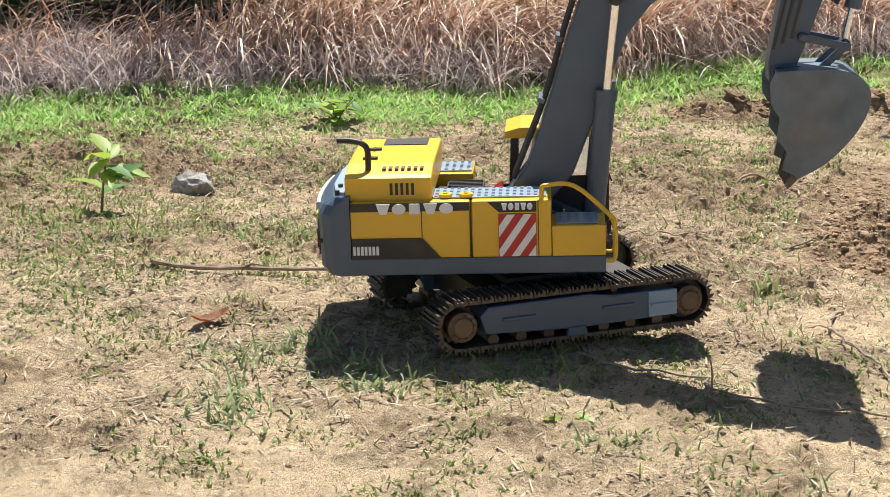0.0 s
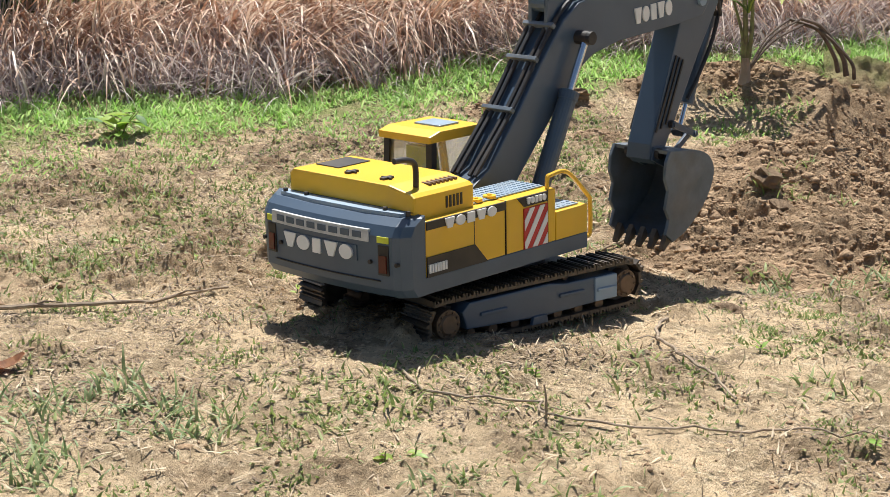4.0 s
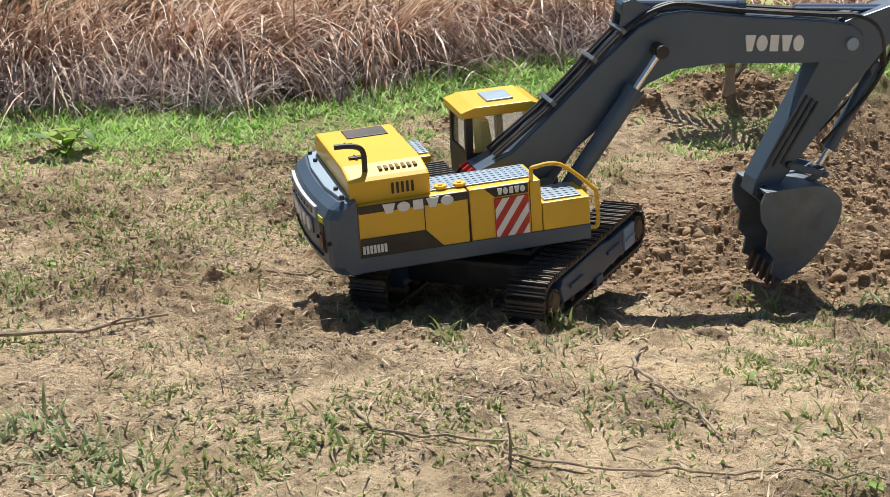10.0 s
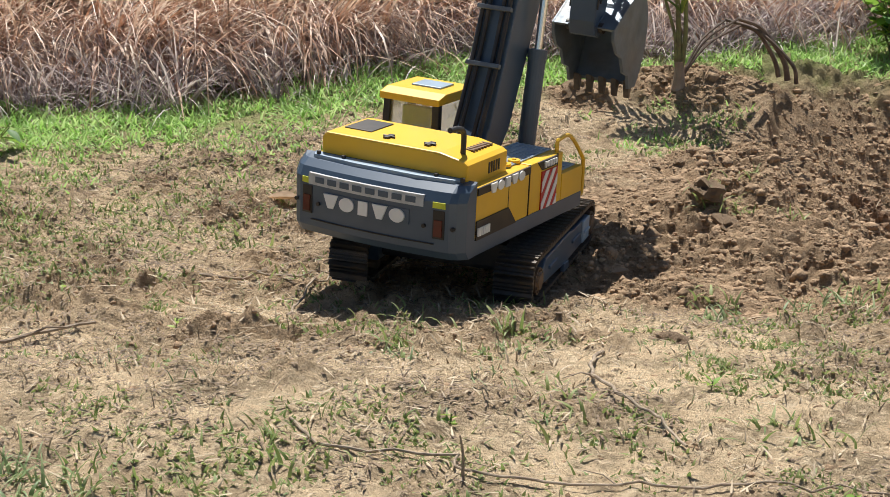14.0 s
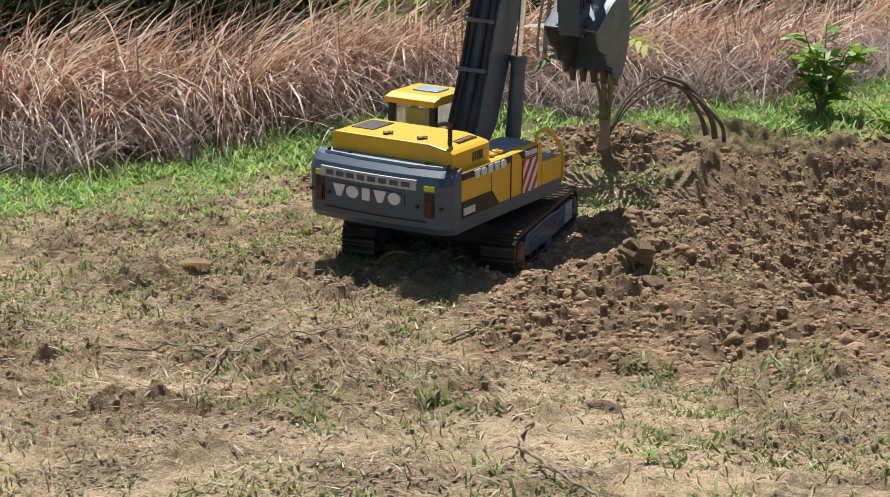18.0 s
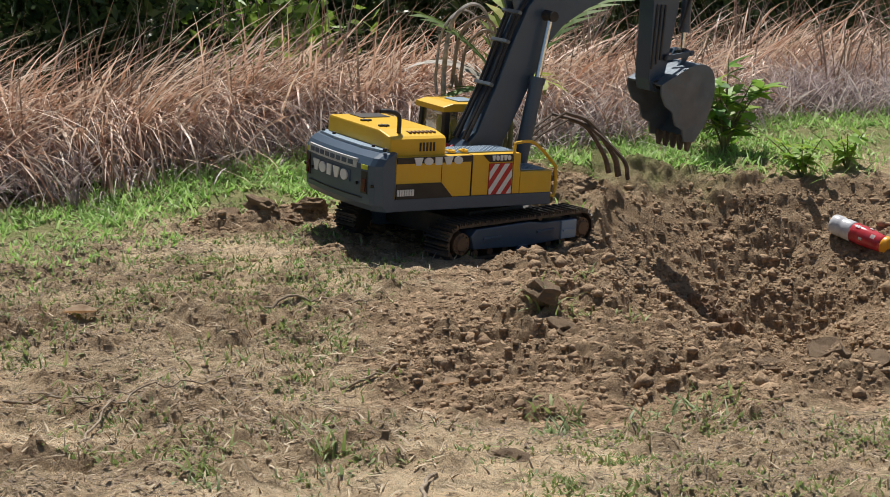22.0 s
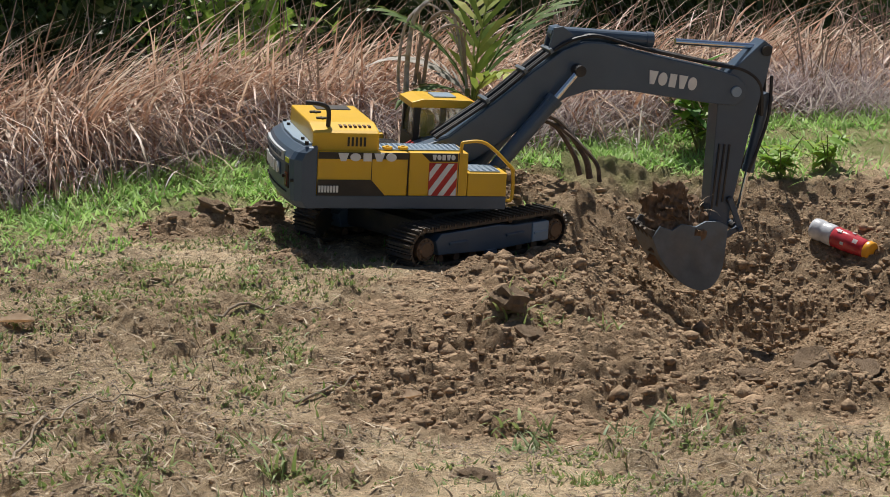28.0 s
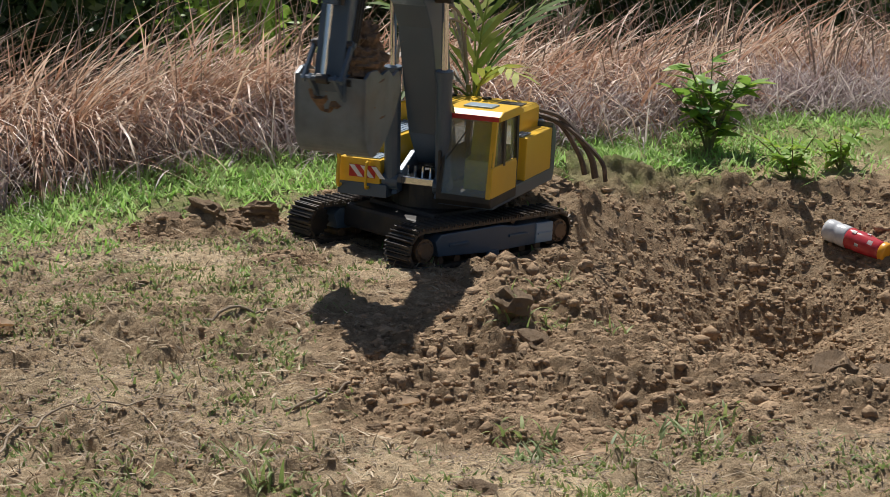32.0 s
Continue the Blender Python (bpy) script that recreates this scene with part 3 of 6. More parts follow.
def share(name, mesh, matrix, parent=None):
    ob = new(name, mesh)
    if parent:
        ob.parent = parent
    ob.matrix_basis = matrix
    return ob


def leaf_data(name, material, width=0.5, fold=0.12, curl=0.18):
    """A leaf of length 1 along x, folded along its rib and drooping."""
    bm = bmesh.new()
    prof = [(0.0, 0.03), (0.15, 0.62), (0.38, 1.0), (0.65, 0.8), (0.86, 0.38), (1.0, 0.02)]
    rows = []
    for x, w in prof:
        z = -curl * x * x
        rows.append([bm.verts.new((x, -0.5 * width * w, z + fold * w * 0.5)), bm.verts.new((x, 0, z)), bm.verts.new((x, 0.5 * width * w, z + fold * w * 0.5))])
    for A, B in zip(rows, rows[1:]):
        bm.faces.new((A[0], A[1], B[1], B[0]))
        bm.faces.new((A[1], A[2], B[2], B[1]))
    for f in bm.faces:
        f.smooth = True
    me = bpy.data.meshes.new(name)
    bm.to_mesh(me)
    bm.free()
    me.materials.append(material)
    return me


LEAF_DARK = mat("dark_leaf", (0.09, 0.20, 0.05), 0.55, rgb2=(0.13, 0.28, 0.065), thin=0.45)
LEAF_YELLOW = mat("yellow_green_leaf", (0.38, 0.50, 0.08), 0.5, rgb2=(0.28, 0.42, 0.06), thin=0.5)
leaf_a, leaf_b, leaf_c = leaf_data("leaf", LEAF_DARK), leaf_data("leaf", LEAF_YELLOW), leaf_data("leaf", LEAF)


def plant(name, label, category, x, y, tall, stems, leaves, size, kinds, seed, spread=0.35, group=""):
    """Stems with broad leaves set round them."""
    r = random.Random(seed)
    z = hz(x, y)
    ob = thing(name, label, category, group, (x, y, z - 0.004))
    lines = []
    for k in range(stems):
        a = r.uniform(0, 6.28) if stems > 1 else 0.4
        q = r.uniform(0.3, 1.0) * spread * tall if stems > 1 else 0.08 * tall
        h = tall * r.uniform(0.65, 1.0)
        line = smooth([(0, 0, 0), (q * 0.35 * math.cos(a), q * 0.35 * math.sin(a), h * 0.5), (q * math.cos(a), q * math.sin(a), h)], 6)
        part("stem", tube(bmesh.new(), line, 0.012 * tall + 0.0012, 6, 0.0012), TRUNK, ob)
        lines.append(line)
    for k in range(leaves):
        line = lines[k % stems]
        u = r.uniform(0.25, 1.0)
        p = line[min(int(u * (len(line) - 1)), len(line) - 1)]
        a = k * 2.4 + r.uniform(-0.5, 0.5)
        L = size * r.uniform(0.65, 1.2)
        m = Matrix.Translation(p) @ Matrix.Rotation(a, 4, "Z") @ Matrix.Rotation(r.uniform(-0.75, 0.35), 4, "Y") @ Matrix.Rotation(r.uniform(-0.4, 0.4), 4, "X") @ Matrix.Diagonal((L, L, L, 1))
        share("leaf", r.choice(kinds), m, ob)
    return ob


# crumbs, straw and weeds over the open ground
rs = np.random.RandomState(12)
k = 30000
x, y = rs.uniform(-1.7, 2.1, k), rs.uniform(2.45, 5.9, k)
keep = (dug_mask(x, y) < 0.3) & (noise2(x, y, 3.0, 71, 4) + 0.5 * sstep(3.0, 3.9, y) + rs.uniform(-0.5, 0.5, k) > 0.25) & (y < band_low(x))
scatter("sand_crumbs", CLOD, x[keep], y[keep], 0.0030, 5, "small brown crumbs of soil on the sand", "soil crumbs")
for k, size, seed, nm in ((52000, 0.0040, 6, "soil_crumbs"), (5500, 0.0062, 8, "soil_lumps")):
    x, y = rs.uniform(0.0, 2.2, k), rs.uniform(3.5, 6.0, k)
    keep = dug_mask(x, y) > rs.uniform(0.15, 0.9, k)
    scatter(nm, CLOD, x[keep], y[keep], size, seed, "loose crumbs of brown dug soil", "soil crumbs")
k = 12000
x, y = rs.uniform(-1.7, 2.0, k), rs.uniform(2.45, 5.7, k)
keep = (noise2(x, y, 2.8, 83, 3) + rs.uniform(-0.6, 0.6, k) > 0.02) & (y < band_low(x)) & (dug_mask(x, y) < 0.8)
r0 = rooted(x[keep], y[keep], -0.004)
tagged(blades("dry_straw", STRAW, r0, rs, 0.032, 0.0030, 0.5, 0.12, 3, flat=True), "bleached bits of straw lying on the sand", "straw", kind="stuff")


def weed_patch(name, material, clumps, per, length, width, where, seed, label, spread=0.012, lean=0.75, flat=False):
    r = np.random.RandomState(seed)
    clumps = int(clumps * 1.25)
    cx, cy = r.uniform(-1.9, 2.1, clumps), r.uniform(2.45, 5.9, clumps)
    ok = (where(cx, cy) + r.uniform(-0.35, 0.35, clumps) > 0) & (dug_mask(cx, cy) < 0.25) & (cy < band_low(cx) + 0.05) & ((cx < 0.95) | (cy < 4.9) | (cy > 5.99))
    cx, cy = cx[ok], cy[ok]
    x, y = np.repeat(cx, per) + r.normal(0, spread, len(cx) * per), np.repeat(cy, per) + r.normal(0, spread, len(cx) * per)
    return tagged(blades(name, material, rooted(x, y, -0.003 if flat else 0.003), r, length, width, lean, 0.25 if flat else 0.8, 3, flat=flat), label, "weeds", kind="stuff")


weed_patch("low_weeds", WEED, 13000, 14, 0.0150, 0.0052, lambda x, y: 1.3 * noise2(x, y, 1.7, 91, 2) + 1.7 * noise2(x, y, 8, 96, 2) - 0.29 + 0.3 * (sstep(4.0, 5.2, y) - 0.45) * (x < 0.6) + 0.45 * (1 - sstep(-0.5, -0.1, x)) * sstep(3.3, 3.7, y), 14, "sparse low green weeds on sandy ground", 0.014, 1.2)
weed_patch("thin_grass_blades", TUFTG, 2200, 9, 0.022, 0.0028, lambda x, y: 1.3 * noise2(x, y, 3.1, 92, 3) + 1.2 * noise2(x, y, 9, 97, 2) - 0.50, 15, "thin grey-green grass blades", 0.016, 1.15)
weed_patch("seedlings", WEED, 3400, 7, 0.012, 0.0060, lambda x, y: noise2(x, y, 1.7, 91, 2) + 1.2 * noise2(x, y, 9, 93, 2) - 0.62, 16, "tiny dull green seedlings", 0.006, 1.0)
weed_patch("grass_fringe", GREEN, 9000, 7, 0.026, 0.0055, lambda x, y: noise2(x, y, 6, 95, 3) + 0.55 - 2.6 * np.abs(y - band_low(x) + 0.02), 18, "ragged green fringe of the grass strip", 0.016, 0.8)
weed_patch("dead_litter", LITTER, 13000, 6, 0.013, 0.0040, lambda x, y: 1.3 * noise2(x, y, 5, 98, 3) + 0.9 * noise2(x, y, 2.0, 99, 2) + 0.02, 19, "dark brown bits of dead weed lying on the sand", 0.016, 1.35, True)
weed_patch("dry_stubble", STRAW, 4200, 4, 0.026, 0.0028, lambda x, y: noise2(x, y, 2.4, 94, 3) - 0.05, 17, "dry grass stubble", 0.012, 1.1)


def tuft(x, y, count, length, width, material, label, seed, spread=0.03):
    r = np.random.RandomState(seed)
    count = int(count * 1.5)
    px, py = x + r.normal(0, spread, count), y + r.normal(0, spread, count)
    return tagged(blades("grass_tuft", material, rooted(px, py), r, length * 0.80, width * 0.9, 1.05, 1.1, 4), label, "grass tuft", "grass tufts", kind="stuff")


GREY_TUFTS = [
    (-0.30, 2.90, 70, 0.060, 0.05), (-0.23, 2.97, 60, 0.055, 0.04), (-0.13, 2.89, 60, 0.060, 0.04), (-0.07, 2.84, 40, 0.055, 0.03), (-0.26, 2.70, 80, 0.065, 0.05), (0.30, 3.45, 22, 0.035, 0.02),
    (0.44, 3.50, 20, 0.035, 0.02), (0.78, 3.84, 26, 0.045, 0.016), (0.96, 4.00, 34, 0.05, 0.03), (1.04, 4.01, 30, 0.05, 0.02), (0.30, 2.75, 30, 0.035, 0.03), (0.62, 2.68, 30, 0.04, 0.04),
]
EDGE_TUFTS = [
    (0.55, 3.28, 26, 0.04, 0.03), (-0.58, 4.42, 60, 0.045, 0.06), (-0.37, 4.55, 50, 0.04, 0.06), (-0.78, 3.52, 40, 0.04, 0.05), (-1.00, 3.65, 70, 0.055, 0.06), (-0.82, 3.28, 50, 0.045, 0.05),
    (0.02, 4.08, 40, 0.04, 0.05), (-0.12, 4.30, 40, 0.04, 0.05), (0.90, 4.89, 20, 0.05, 0.03), (0.99, 4.67, 26, 0.05, 0.03), (0.83, 4.82, 24, 0.05, 0.03), (-0.95, 3.56, 60, 0.045, 0.06),
    (-0.70, 3.12, 50, 0.045, 0.04), (-0.80, 3.68, 60, 0.04, 0.06), (-0.56, 3.69, 60, 0.045, 0.05), (-0.44, 3.46, 60, 0.045, 0.05), (-0.40, 3.13, 26, 0.035, 0.04), (-0.49, 3.74, 46, 0.04, 0.05),
]
SAND_TUFTS = [
    (-1.19, 4.03, 60, 0.045, 0.08), (-0.93, 3.92, 46, 0.04, 0.06), (0.05, 2.85, 40, 0.045, 0.05), (0.18, 2.93, 40, 0.04, 0.05), (0.45, 2.74, 50, 0.04, 0.06), (0.19, 2.98, 40, 0.045, 0.04),
    (0.35, 3.07, 30, 0.035, 0.04), (0.54, 3.16, 40, 0.04, 0.05), (0.85, 3.16, 50, 0.045, 0.05), (0.29, 3.52, 24, 0.055, 0.015), (0.45, 3.65, 24, 0.055, 0.015), (-0.31, 4.47, 50, 0.04, 0.06),
    (-0.11, 4.44, 40, 0.04, 0.05), (0.23, 4.35, 40, 0.04, 0.05), (0.27, 3.71, 50, 0.045, 0.06), (0.40, 3.85, 50, 0.045, 0.06),
]
PIT_TUFTS = [
    (1.06, 4.10, 40, 0.045, 0.03), (0.79, 3.96, 36, 0.045, 0.03), (0.07, 3.90, 30, 0.035, 0.05), (0.46, 4.18, 40, 0.035, 0.06), (0.87, 4.64, 24, 0.06, 0.02), (0.80, 4.59, 24, 0.06, 0.02),
]
TALL_TUFTS = [
    (1.61, 6.07, 50, 0.09, 0.06), (1.50, 6.10, 60, 0.08, 0.06), (1.77, 6.12, 50, 0.08, 0.07),
]
for rows, material, label in ((GREY_TUFTS, TUFTG, "grey-green grass tuft on dry sand"), (EDGE_TUFTS + SAND_TUFTS + PIT_TUFTS, WEED, "low green weed tuft on bare soil"), (TALL_TUFTS, GREEN, "tall green weeds beside the leafy shrub")):
    for x, y, c, L, sp in rows:
        tuft(x, y, c, L, 0.0055, material, label, 200 + int(1000 * abs(x) + 37 * y), sp)

plant("seedling", "young broad-leaved seedling with dark and yellowish leaves", "seedling", -0.97, 3.82, 0.205, 1, 12, 0.085, [leaf_a, leaf_b, leaf_b], 3)
plant("low_plant", "low broad-leaved green plant at the grass edge", "plant", -0.79, 4.91, 0.07, 6, 20, 0.07, [leaf_b, leaf_c, leaf_b, leaf_a], 5, 0.9)
plant("shrub", "leafy green shrub in front of the dry reeds", "shrub", 1.39, 6.25, 0.25, 8, 110, 0.07, [leaf_c, leaf_b, leaf_a, leaf_c], 7, 0.5)
plant("broad_weed", "yellowish broad-leaved weed beside the shrub", "weed", 1.56, 6.02, 0.13, 7, 60, 0.045, [leaf_b, leaf_c], 8, 0.9, "broad weeds")
plant("broad_weed", "yellowish broad-leaved weed beside the shrub", "weed", 1.70, 6.12, 0.12, 7, 50, 0.045, [leaf_b, leaf_c], 9, 0.9, "broad weeds")
for i, (x, y) in enumerate([(0.22, 2.78), (0.26, 2.80), (-0.07, 3.59), (-0.55, 4.03), (0.90, 2.93), (0.40, 3.13), (-0.34, 3.87), (0.75, 3.34)]):
    plant("sprig", "tiny green sprig growing in the sand", "seedling", x, y, 0.025, 1, 5, 0.018, [leaf_b, leaf_c], 40 + i, group="sprigs")


def frond(palm, az, tilt, length, droop, material, leaflets, label):
    """A rib with long narrow leaflets on both sides."""
    bm = bmesh.new()
    pts, p, a = [], Vector((0, 0, 0.20)), tilt
    for i in range(9):
        pts.append(p.copy())
        p = p + Vector((math.sin(a) * math.cos(az), math.sin(a) * math.sin(az), math.cos(a))) * length / 8
        a += droop / 8
    tube(bm, pts, 0.0035, 6, 0.001)
    side = Vector((-math.sin(az), math.cos(az), 0))
    for i in range(leaflets):
        u = 0.22 + 0.78 * i / (leaflets - 1)
        k = min(int(u * 8), 7)
        q = pts[k].lerp(pts[k + 1], u * 8 - k)
        along = (pts[k + 1] - pts[k]).normalized()
        L = length * (0.42 - 0.25 * abs(u - 0.5))
        for sg in (-1, 1):
            d = (along * 0.85 + side * sg * 0.55 + Vector((0, 0, -0.12))).normalized()
            w = along.cross(d).normalized().cross(d) * 0.0085
            e1, e2 = q + d * L * 0.5, q + d * L + Vector((0, 0, -0.12 * L))
            V = [bm.verts.new(v) for v in (q - w * 0.5, q + w * 0.5, e1 + w, e1 - w, e2)]
            bm.faces.new((V[0], V[1], V[2], V[3]))
            bm.faces.new((V[3], V[2], V[4]))
    return part("frond", bm, material, palm, label)


palm = thing("young_palm", "young palm with yellow-green fronds and grey dead leaves", "palm", "", (0.77, 5.67, hz(0.77, 5.67) - 0.005))
for i, (x1, x2, r0) in enumerate([(-0.004, -0.012, 0.010), (0.012, 0.010, 0.008), (-0.014, -0.045, 0.006)]):
    part("stem", tube(bmesh.new(), smooth([(0.003 * i, 0, 0), (x1 * 0.5, 0, 0.06), (x1, 0, 0.14), (x2, 0.01 * i, 0.24)], 6), r0, 8, r0 * 0.6), TRUNK, palm, "thin yellowish green palm stem")
part("sheath", tube(bmesh.new(), smooth([(0, 0, 0), (0.001, 0, 0.03), (0.0, 0, 0.075)], 5), 0.019, 9, 0.011), DEADLEAF, palm, "dark brown fibrous sheath at the foot")
for i, (az, tilt, L, dr) in enumerate([(0.3, 0.35, 0.34, 0.9), (1.5, 0.25, 0.30, 0.9), (2.7, 0.55, 0.24, 1.3), (3.6, 0.75, 0.19, 1.4), (5.2, 0.45, 0.22, 1.5), (0.9, 0.10, 0.38, 0.5), (3.1, 0.30, 0.28, 0.9)]):
    frond(palm, az, tilt, L, dr, (PALEDEAD if i in (2, 3) else PALMLEAF) if i % 3 else DARKFROND, 7, "yellow-green palm frond" if i % 3 else "dark green palm frond")
# the big dead leaf arches up, over to one side and hangs in rags
for i, (w, dz, dx) in enumerate([(0.020, 0.0, 0.0), (0.016, -0.03, 0.02), (0.012, -0.015, -0.02), (0.014, -0.06, 0.035)]):
    line = smooth([(-0.01, 0.0, 0.22), (-0.03 + dx * 0.3, 0.01, 0.34), (-0.055 + dx, 0.0, 0.43 + dz), (-0.095 + dx, -0.01, 0.445 + dz), (-0.135 + dx, -0.02, 0.40 + dz), (-0.150 + dx, -0.02, 0.30 + dz), (-0.152 + dx * 0.8, -0.025, 0.22 - dz)], 5)
    bm = tube(bmesh.new(), line, w * 0.14, 6, w * 0.36)
    for v in bm.verts:
        v.co.y = v.co.y * 1.0 + 0.006 * math.sin(70 * v.co.z + i)
    part("dead_leaf", bm, PALEDEAD if i % 2 == 0 else DEADLEAF, palm, "grey withered palm leaf hanging in rags")
for i, (dx, dy, h, ex, ey) in enumerate([(0.15, 0.10, 0.17, 0.27, 0.10), (0.16, 0.12, 0.15, 0.25, 0.14), (0.12, 0.14, 0.16, 0.29, 0.06)]):
    part("dead_rib", tube(bmesh.new(), smooth([(0.005, 0, 0.03), (dx * 0.45, dy * 0.5, h * 0.72), (dx, dy, h)], 6), 0.003, 6, 0.0035), DARKDEAD, palm, "bare brown rib of a dead frond")
    part("dead_frond", tube(bmesh.new(), smooth([(dx, dy, h), ((dx + ex) / 2, (dy + ey) / 2, h * 0.86), (ex, ey, h * 0.4), (ex + 0.015, ey, 0.012)], 6), 0.0045, 7, 0.0085 - 0.0015 * i), DARKDEAD, palm, "dark brown dead frond hanging to the ground")


def bush(x, y, tall, wide, count, material, seed, label):
    r = np.random.RandomState(seed)
    ob = thing("bush", label, "bush", "bushes behind the reeds", (x, y, hz(x, y) - 0.02))
    tips = []
    for k in range(7):
        a, q = r.uniform(0, 6.28), r.uniform(0.2, 0.9) * wide
        h = tall * r.uniform(0.6, 1.0)
        line = smooth([(0, 0, 0), (q * 0.4 * math.cos(a), q * 0.4 * math.sin(a), h * 0.45), (q * math.cos(a), q * math.sin(a), h)], 5)
        part("branch", tube(bmesh.new(), line, 0.018, 6, 0.004), TRUNK, ob)
        tips.append(line)
    c = count // 7
    cen = np.array([[tuple(t[min(int(u * len(t)), len(t) - 1)]) for u in r.uniform(0.08, 1.0, c)] for t in tips]).reshape(-1, 3)
    n = len(cen)
    P = cen + r.normal(0, 1, (n, 3)) * np.array([0.11, 0.11, 0.09])
    P[:, 2] = np.abs(P[:, 2])
    d = r.normal(0, 1, (n, 3)) + np.array([0, -0.2, -0.3])
    d /= np.linalg.norm(d, axis=1)[:, None]
    w = np.cross(d, r.normal(0, 1, (n, 3)))
    w /= np.linalg.norm(w, axis=1)[:, None]
    L, W = r.uniform(0.03, 0.075, n)[:, None], r.uniform(0.007, 0.014, n)[:, None]
    co = np.stack([P, P + d * L * 0.45 + w * W, P + d * L, P + d * L * 0.45 - w * W], 1).reshape(-1, 3)
    me = bpy.data.meshes.new("crown")
    me.from_pydata(co.tolist(), [], [(4 * i, 4 * i + 1, 4 * i + 2, 4 * i + 3) for i in range(n)])
    me.materials.append(material)
    cr = new("crown", me)
    cr.parent = ob
    return ob


for i, (x, d, h, w) in enumerate([(-2.2, 1.15, 1.1, 0.5), (-1.55, 1.2, 1.2, 0.5), (-0.95, 1.25, 1.0, 0.45), (-0.4, 1.35, 1.2, 0.5), (0.25, 1.45, 1.1, 0.5), (0.85, 1.5, 1.2, 0.5), (1.45, 1.55, 1.1, 0.5), (2.05, 1.5, 1.2, 0.5), (2.7, 1.55, 1.1, 0.5), (3.4, 1.6, 1.2, 0.5),
                                  (-1.9, 1.9, 1.6, 0.6), (-0.7, 2.0, 1.6, 0.6), (0.5, 2.2, 1.6, 0.6), (1.75, 2.3, 1.6, 0.6), (3.0, 2.3, 1.6, 0.6),
                                  (-2.6, 2.5, 1.8, 0.7), (-1.5, 2.6, 1.8, 0.7), (-0.3, 2.8, 1.8, 0.7), (0.9, 2.9, 1.8, 0.7), (2.2, 3.0, 1.8, 0.7), (3.6, 3.0, 1.8, 0.7)]):
    bush(x, float(band_up(x)) + d, h, w, 5600, BUSH, 300 + i, "dark green leafy bush behind the reeds")
for i, (x, d) in enumerate([(0.12, 0.98), (-1.3, 1.0)]):
    bush(x, float(band_up(x)) + d, 0.42, 0.2, 900, LEAF, 340 + i, "bright green bush among the reeds")

# stones, clods and litter
ob = thing("rock", "grey weathered rock lying on the sand", "rock", "", (-0.90, 4.16, hz(-0.90, 4.16)))
bm = ball(3, 0.3, 0.6, 3)
bmesh.ops.scale(bm, vec=(0.062, 0.045, 0.062), verts=bm.verts)
bmesh.ops.translate(bm, vec=(0, 0, 0.014), verts=bm.verts)
part("stone", bm, ROCK, ob)
clods = []
for i in range(6):
    bm = heap_mesh(1, 1, 0.85, 150 + 13 * i, 3)
    me = bpy.data.meshes.new("soil_clod")
    bm.to_mesh(me)
    bm.free()
    me.materials.append(CLOD)
    clods.append(me)
r = random.Random(77)
spots = [(0.70, 3.66, 0.022), (1.43, 4.79, 0.035), (0.80, 4.61, 0.035), (0.84, 4.53, 0.03), (0.79, 4.71, 0.03), (1.28, 4.30, 0.04), (1.36, 4.31, 0.035), (1.19, 4.33, 0.03), (0.14, 5.32, 0.03), (0.21, 5.36, 0.035), (0.26, 5.40, 0.028), (0.31, 5.45, 0.03), (0.51, 5.64, 0.035), (0.56, 5.66, 0.028)]
while len(spots) < 50:
    x, y = r.uniform(0.55, 2.0), r.uniform(3.85, 5.75)
    if float(dug_mask(np.array([x]), np.array([y]))[0]) > 0.6:
        spots.append((x, y, r.uniform(0.010, 0.022)))
for i, (x, y, q) in enumerate(spots):
    m = Matrix.Translation((x, y, hz(x, y) - 0.30 * q)) @ Matrix.Rotation(r.uniform(0, 6.28), 4, "Z") @ Matrix.Rotation(r.uniform(-0.5, 0.5), 4, "X") @ Matrix.Diagonal((q * r.uniform(0.8, 1.3), q, q * r.uniform(0.6, 0.95), 1))
    tagged(share("soil_clod", clods[i % 6], m), "lumpy clod of dry brown dug soil", "soil clod", "soil clods round the pit")


def lying(name, label, category, pts, r, material, r1=None, lift=0.0, forks=0):
    """A stick or stem along the ground through a few points."""
    line = smooth([(x, y, 0) for x, y in pts], 6)
    rnd = random.Random(len(name) + len(pts))
    line = [(p.x + rnd.uniform(-1, 1) * 0.003, p.y + rnd.uniform(-1, 1) * 0.003, hz(p.x, p.y) + r * 0.8 + lift * math.sin(math.pi * i / len(line)) + 0.002) for i, p in enumerate(line)]
    ob = part(name, tube(bmesh.new(), line, r, 7, r1), material)
    tagged(ob, label, category)
    for k in range(forks):
        p = Vector(line[int((k + 1) * len(line) / (forks + 1))])
        a = rnd.uniform(0, 6.28)
        part("twig", tube(bmesh.new(), [p, p + Vector((0.02 * math.cos(a), 0.02 * math.sin(a), 0.008)), p + Vector((0.05 * math.cos(a), 0.05 * math.sin(a), 0.006))], r * 0.5, 5, r * 0.2), material, ob)
    return ob


lying("fallen_branch", "thin bleached branch lying on the sand", "branch", [(-0.64, 3.31), (-0.41, 3.38), (-0.30, 3.44), (-0.19, 3.55)], 0.0048, BARK, 0.0025, 0.008, 3)
lying("dry_vine", "thin dry brown vine curling over the sand", "vine", [(0.60, 3.52), (0.58, 3.40), (0.61, 3.28), (0.66, 3.21), (0.71, 3.11)], 0.0032, BARK, 0.002, 0.01, 2)
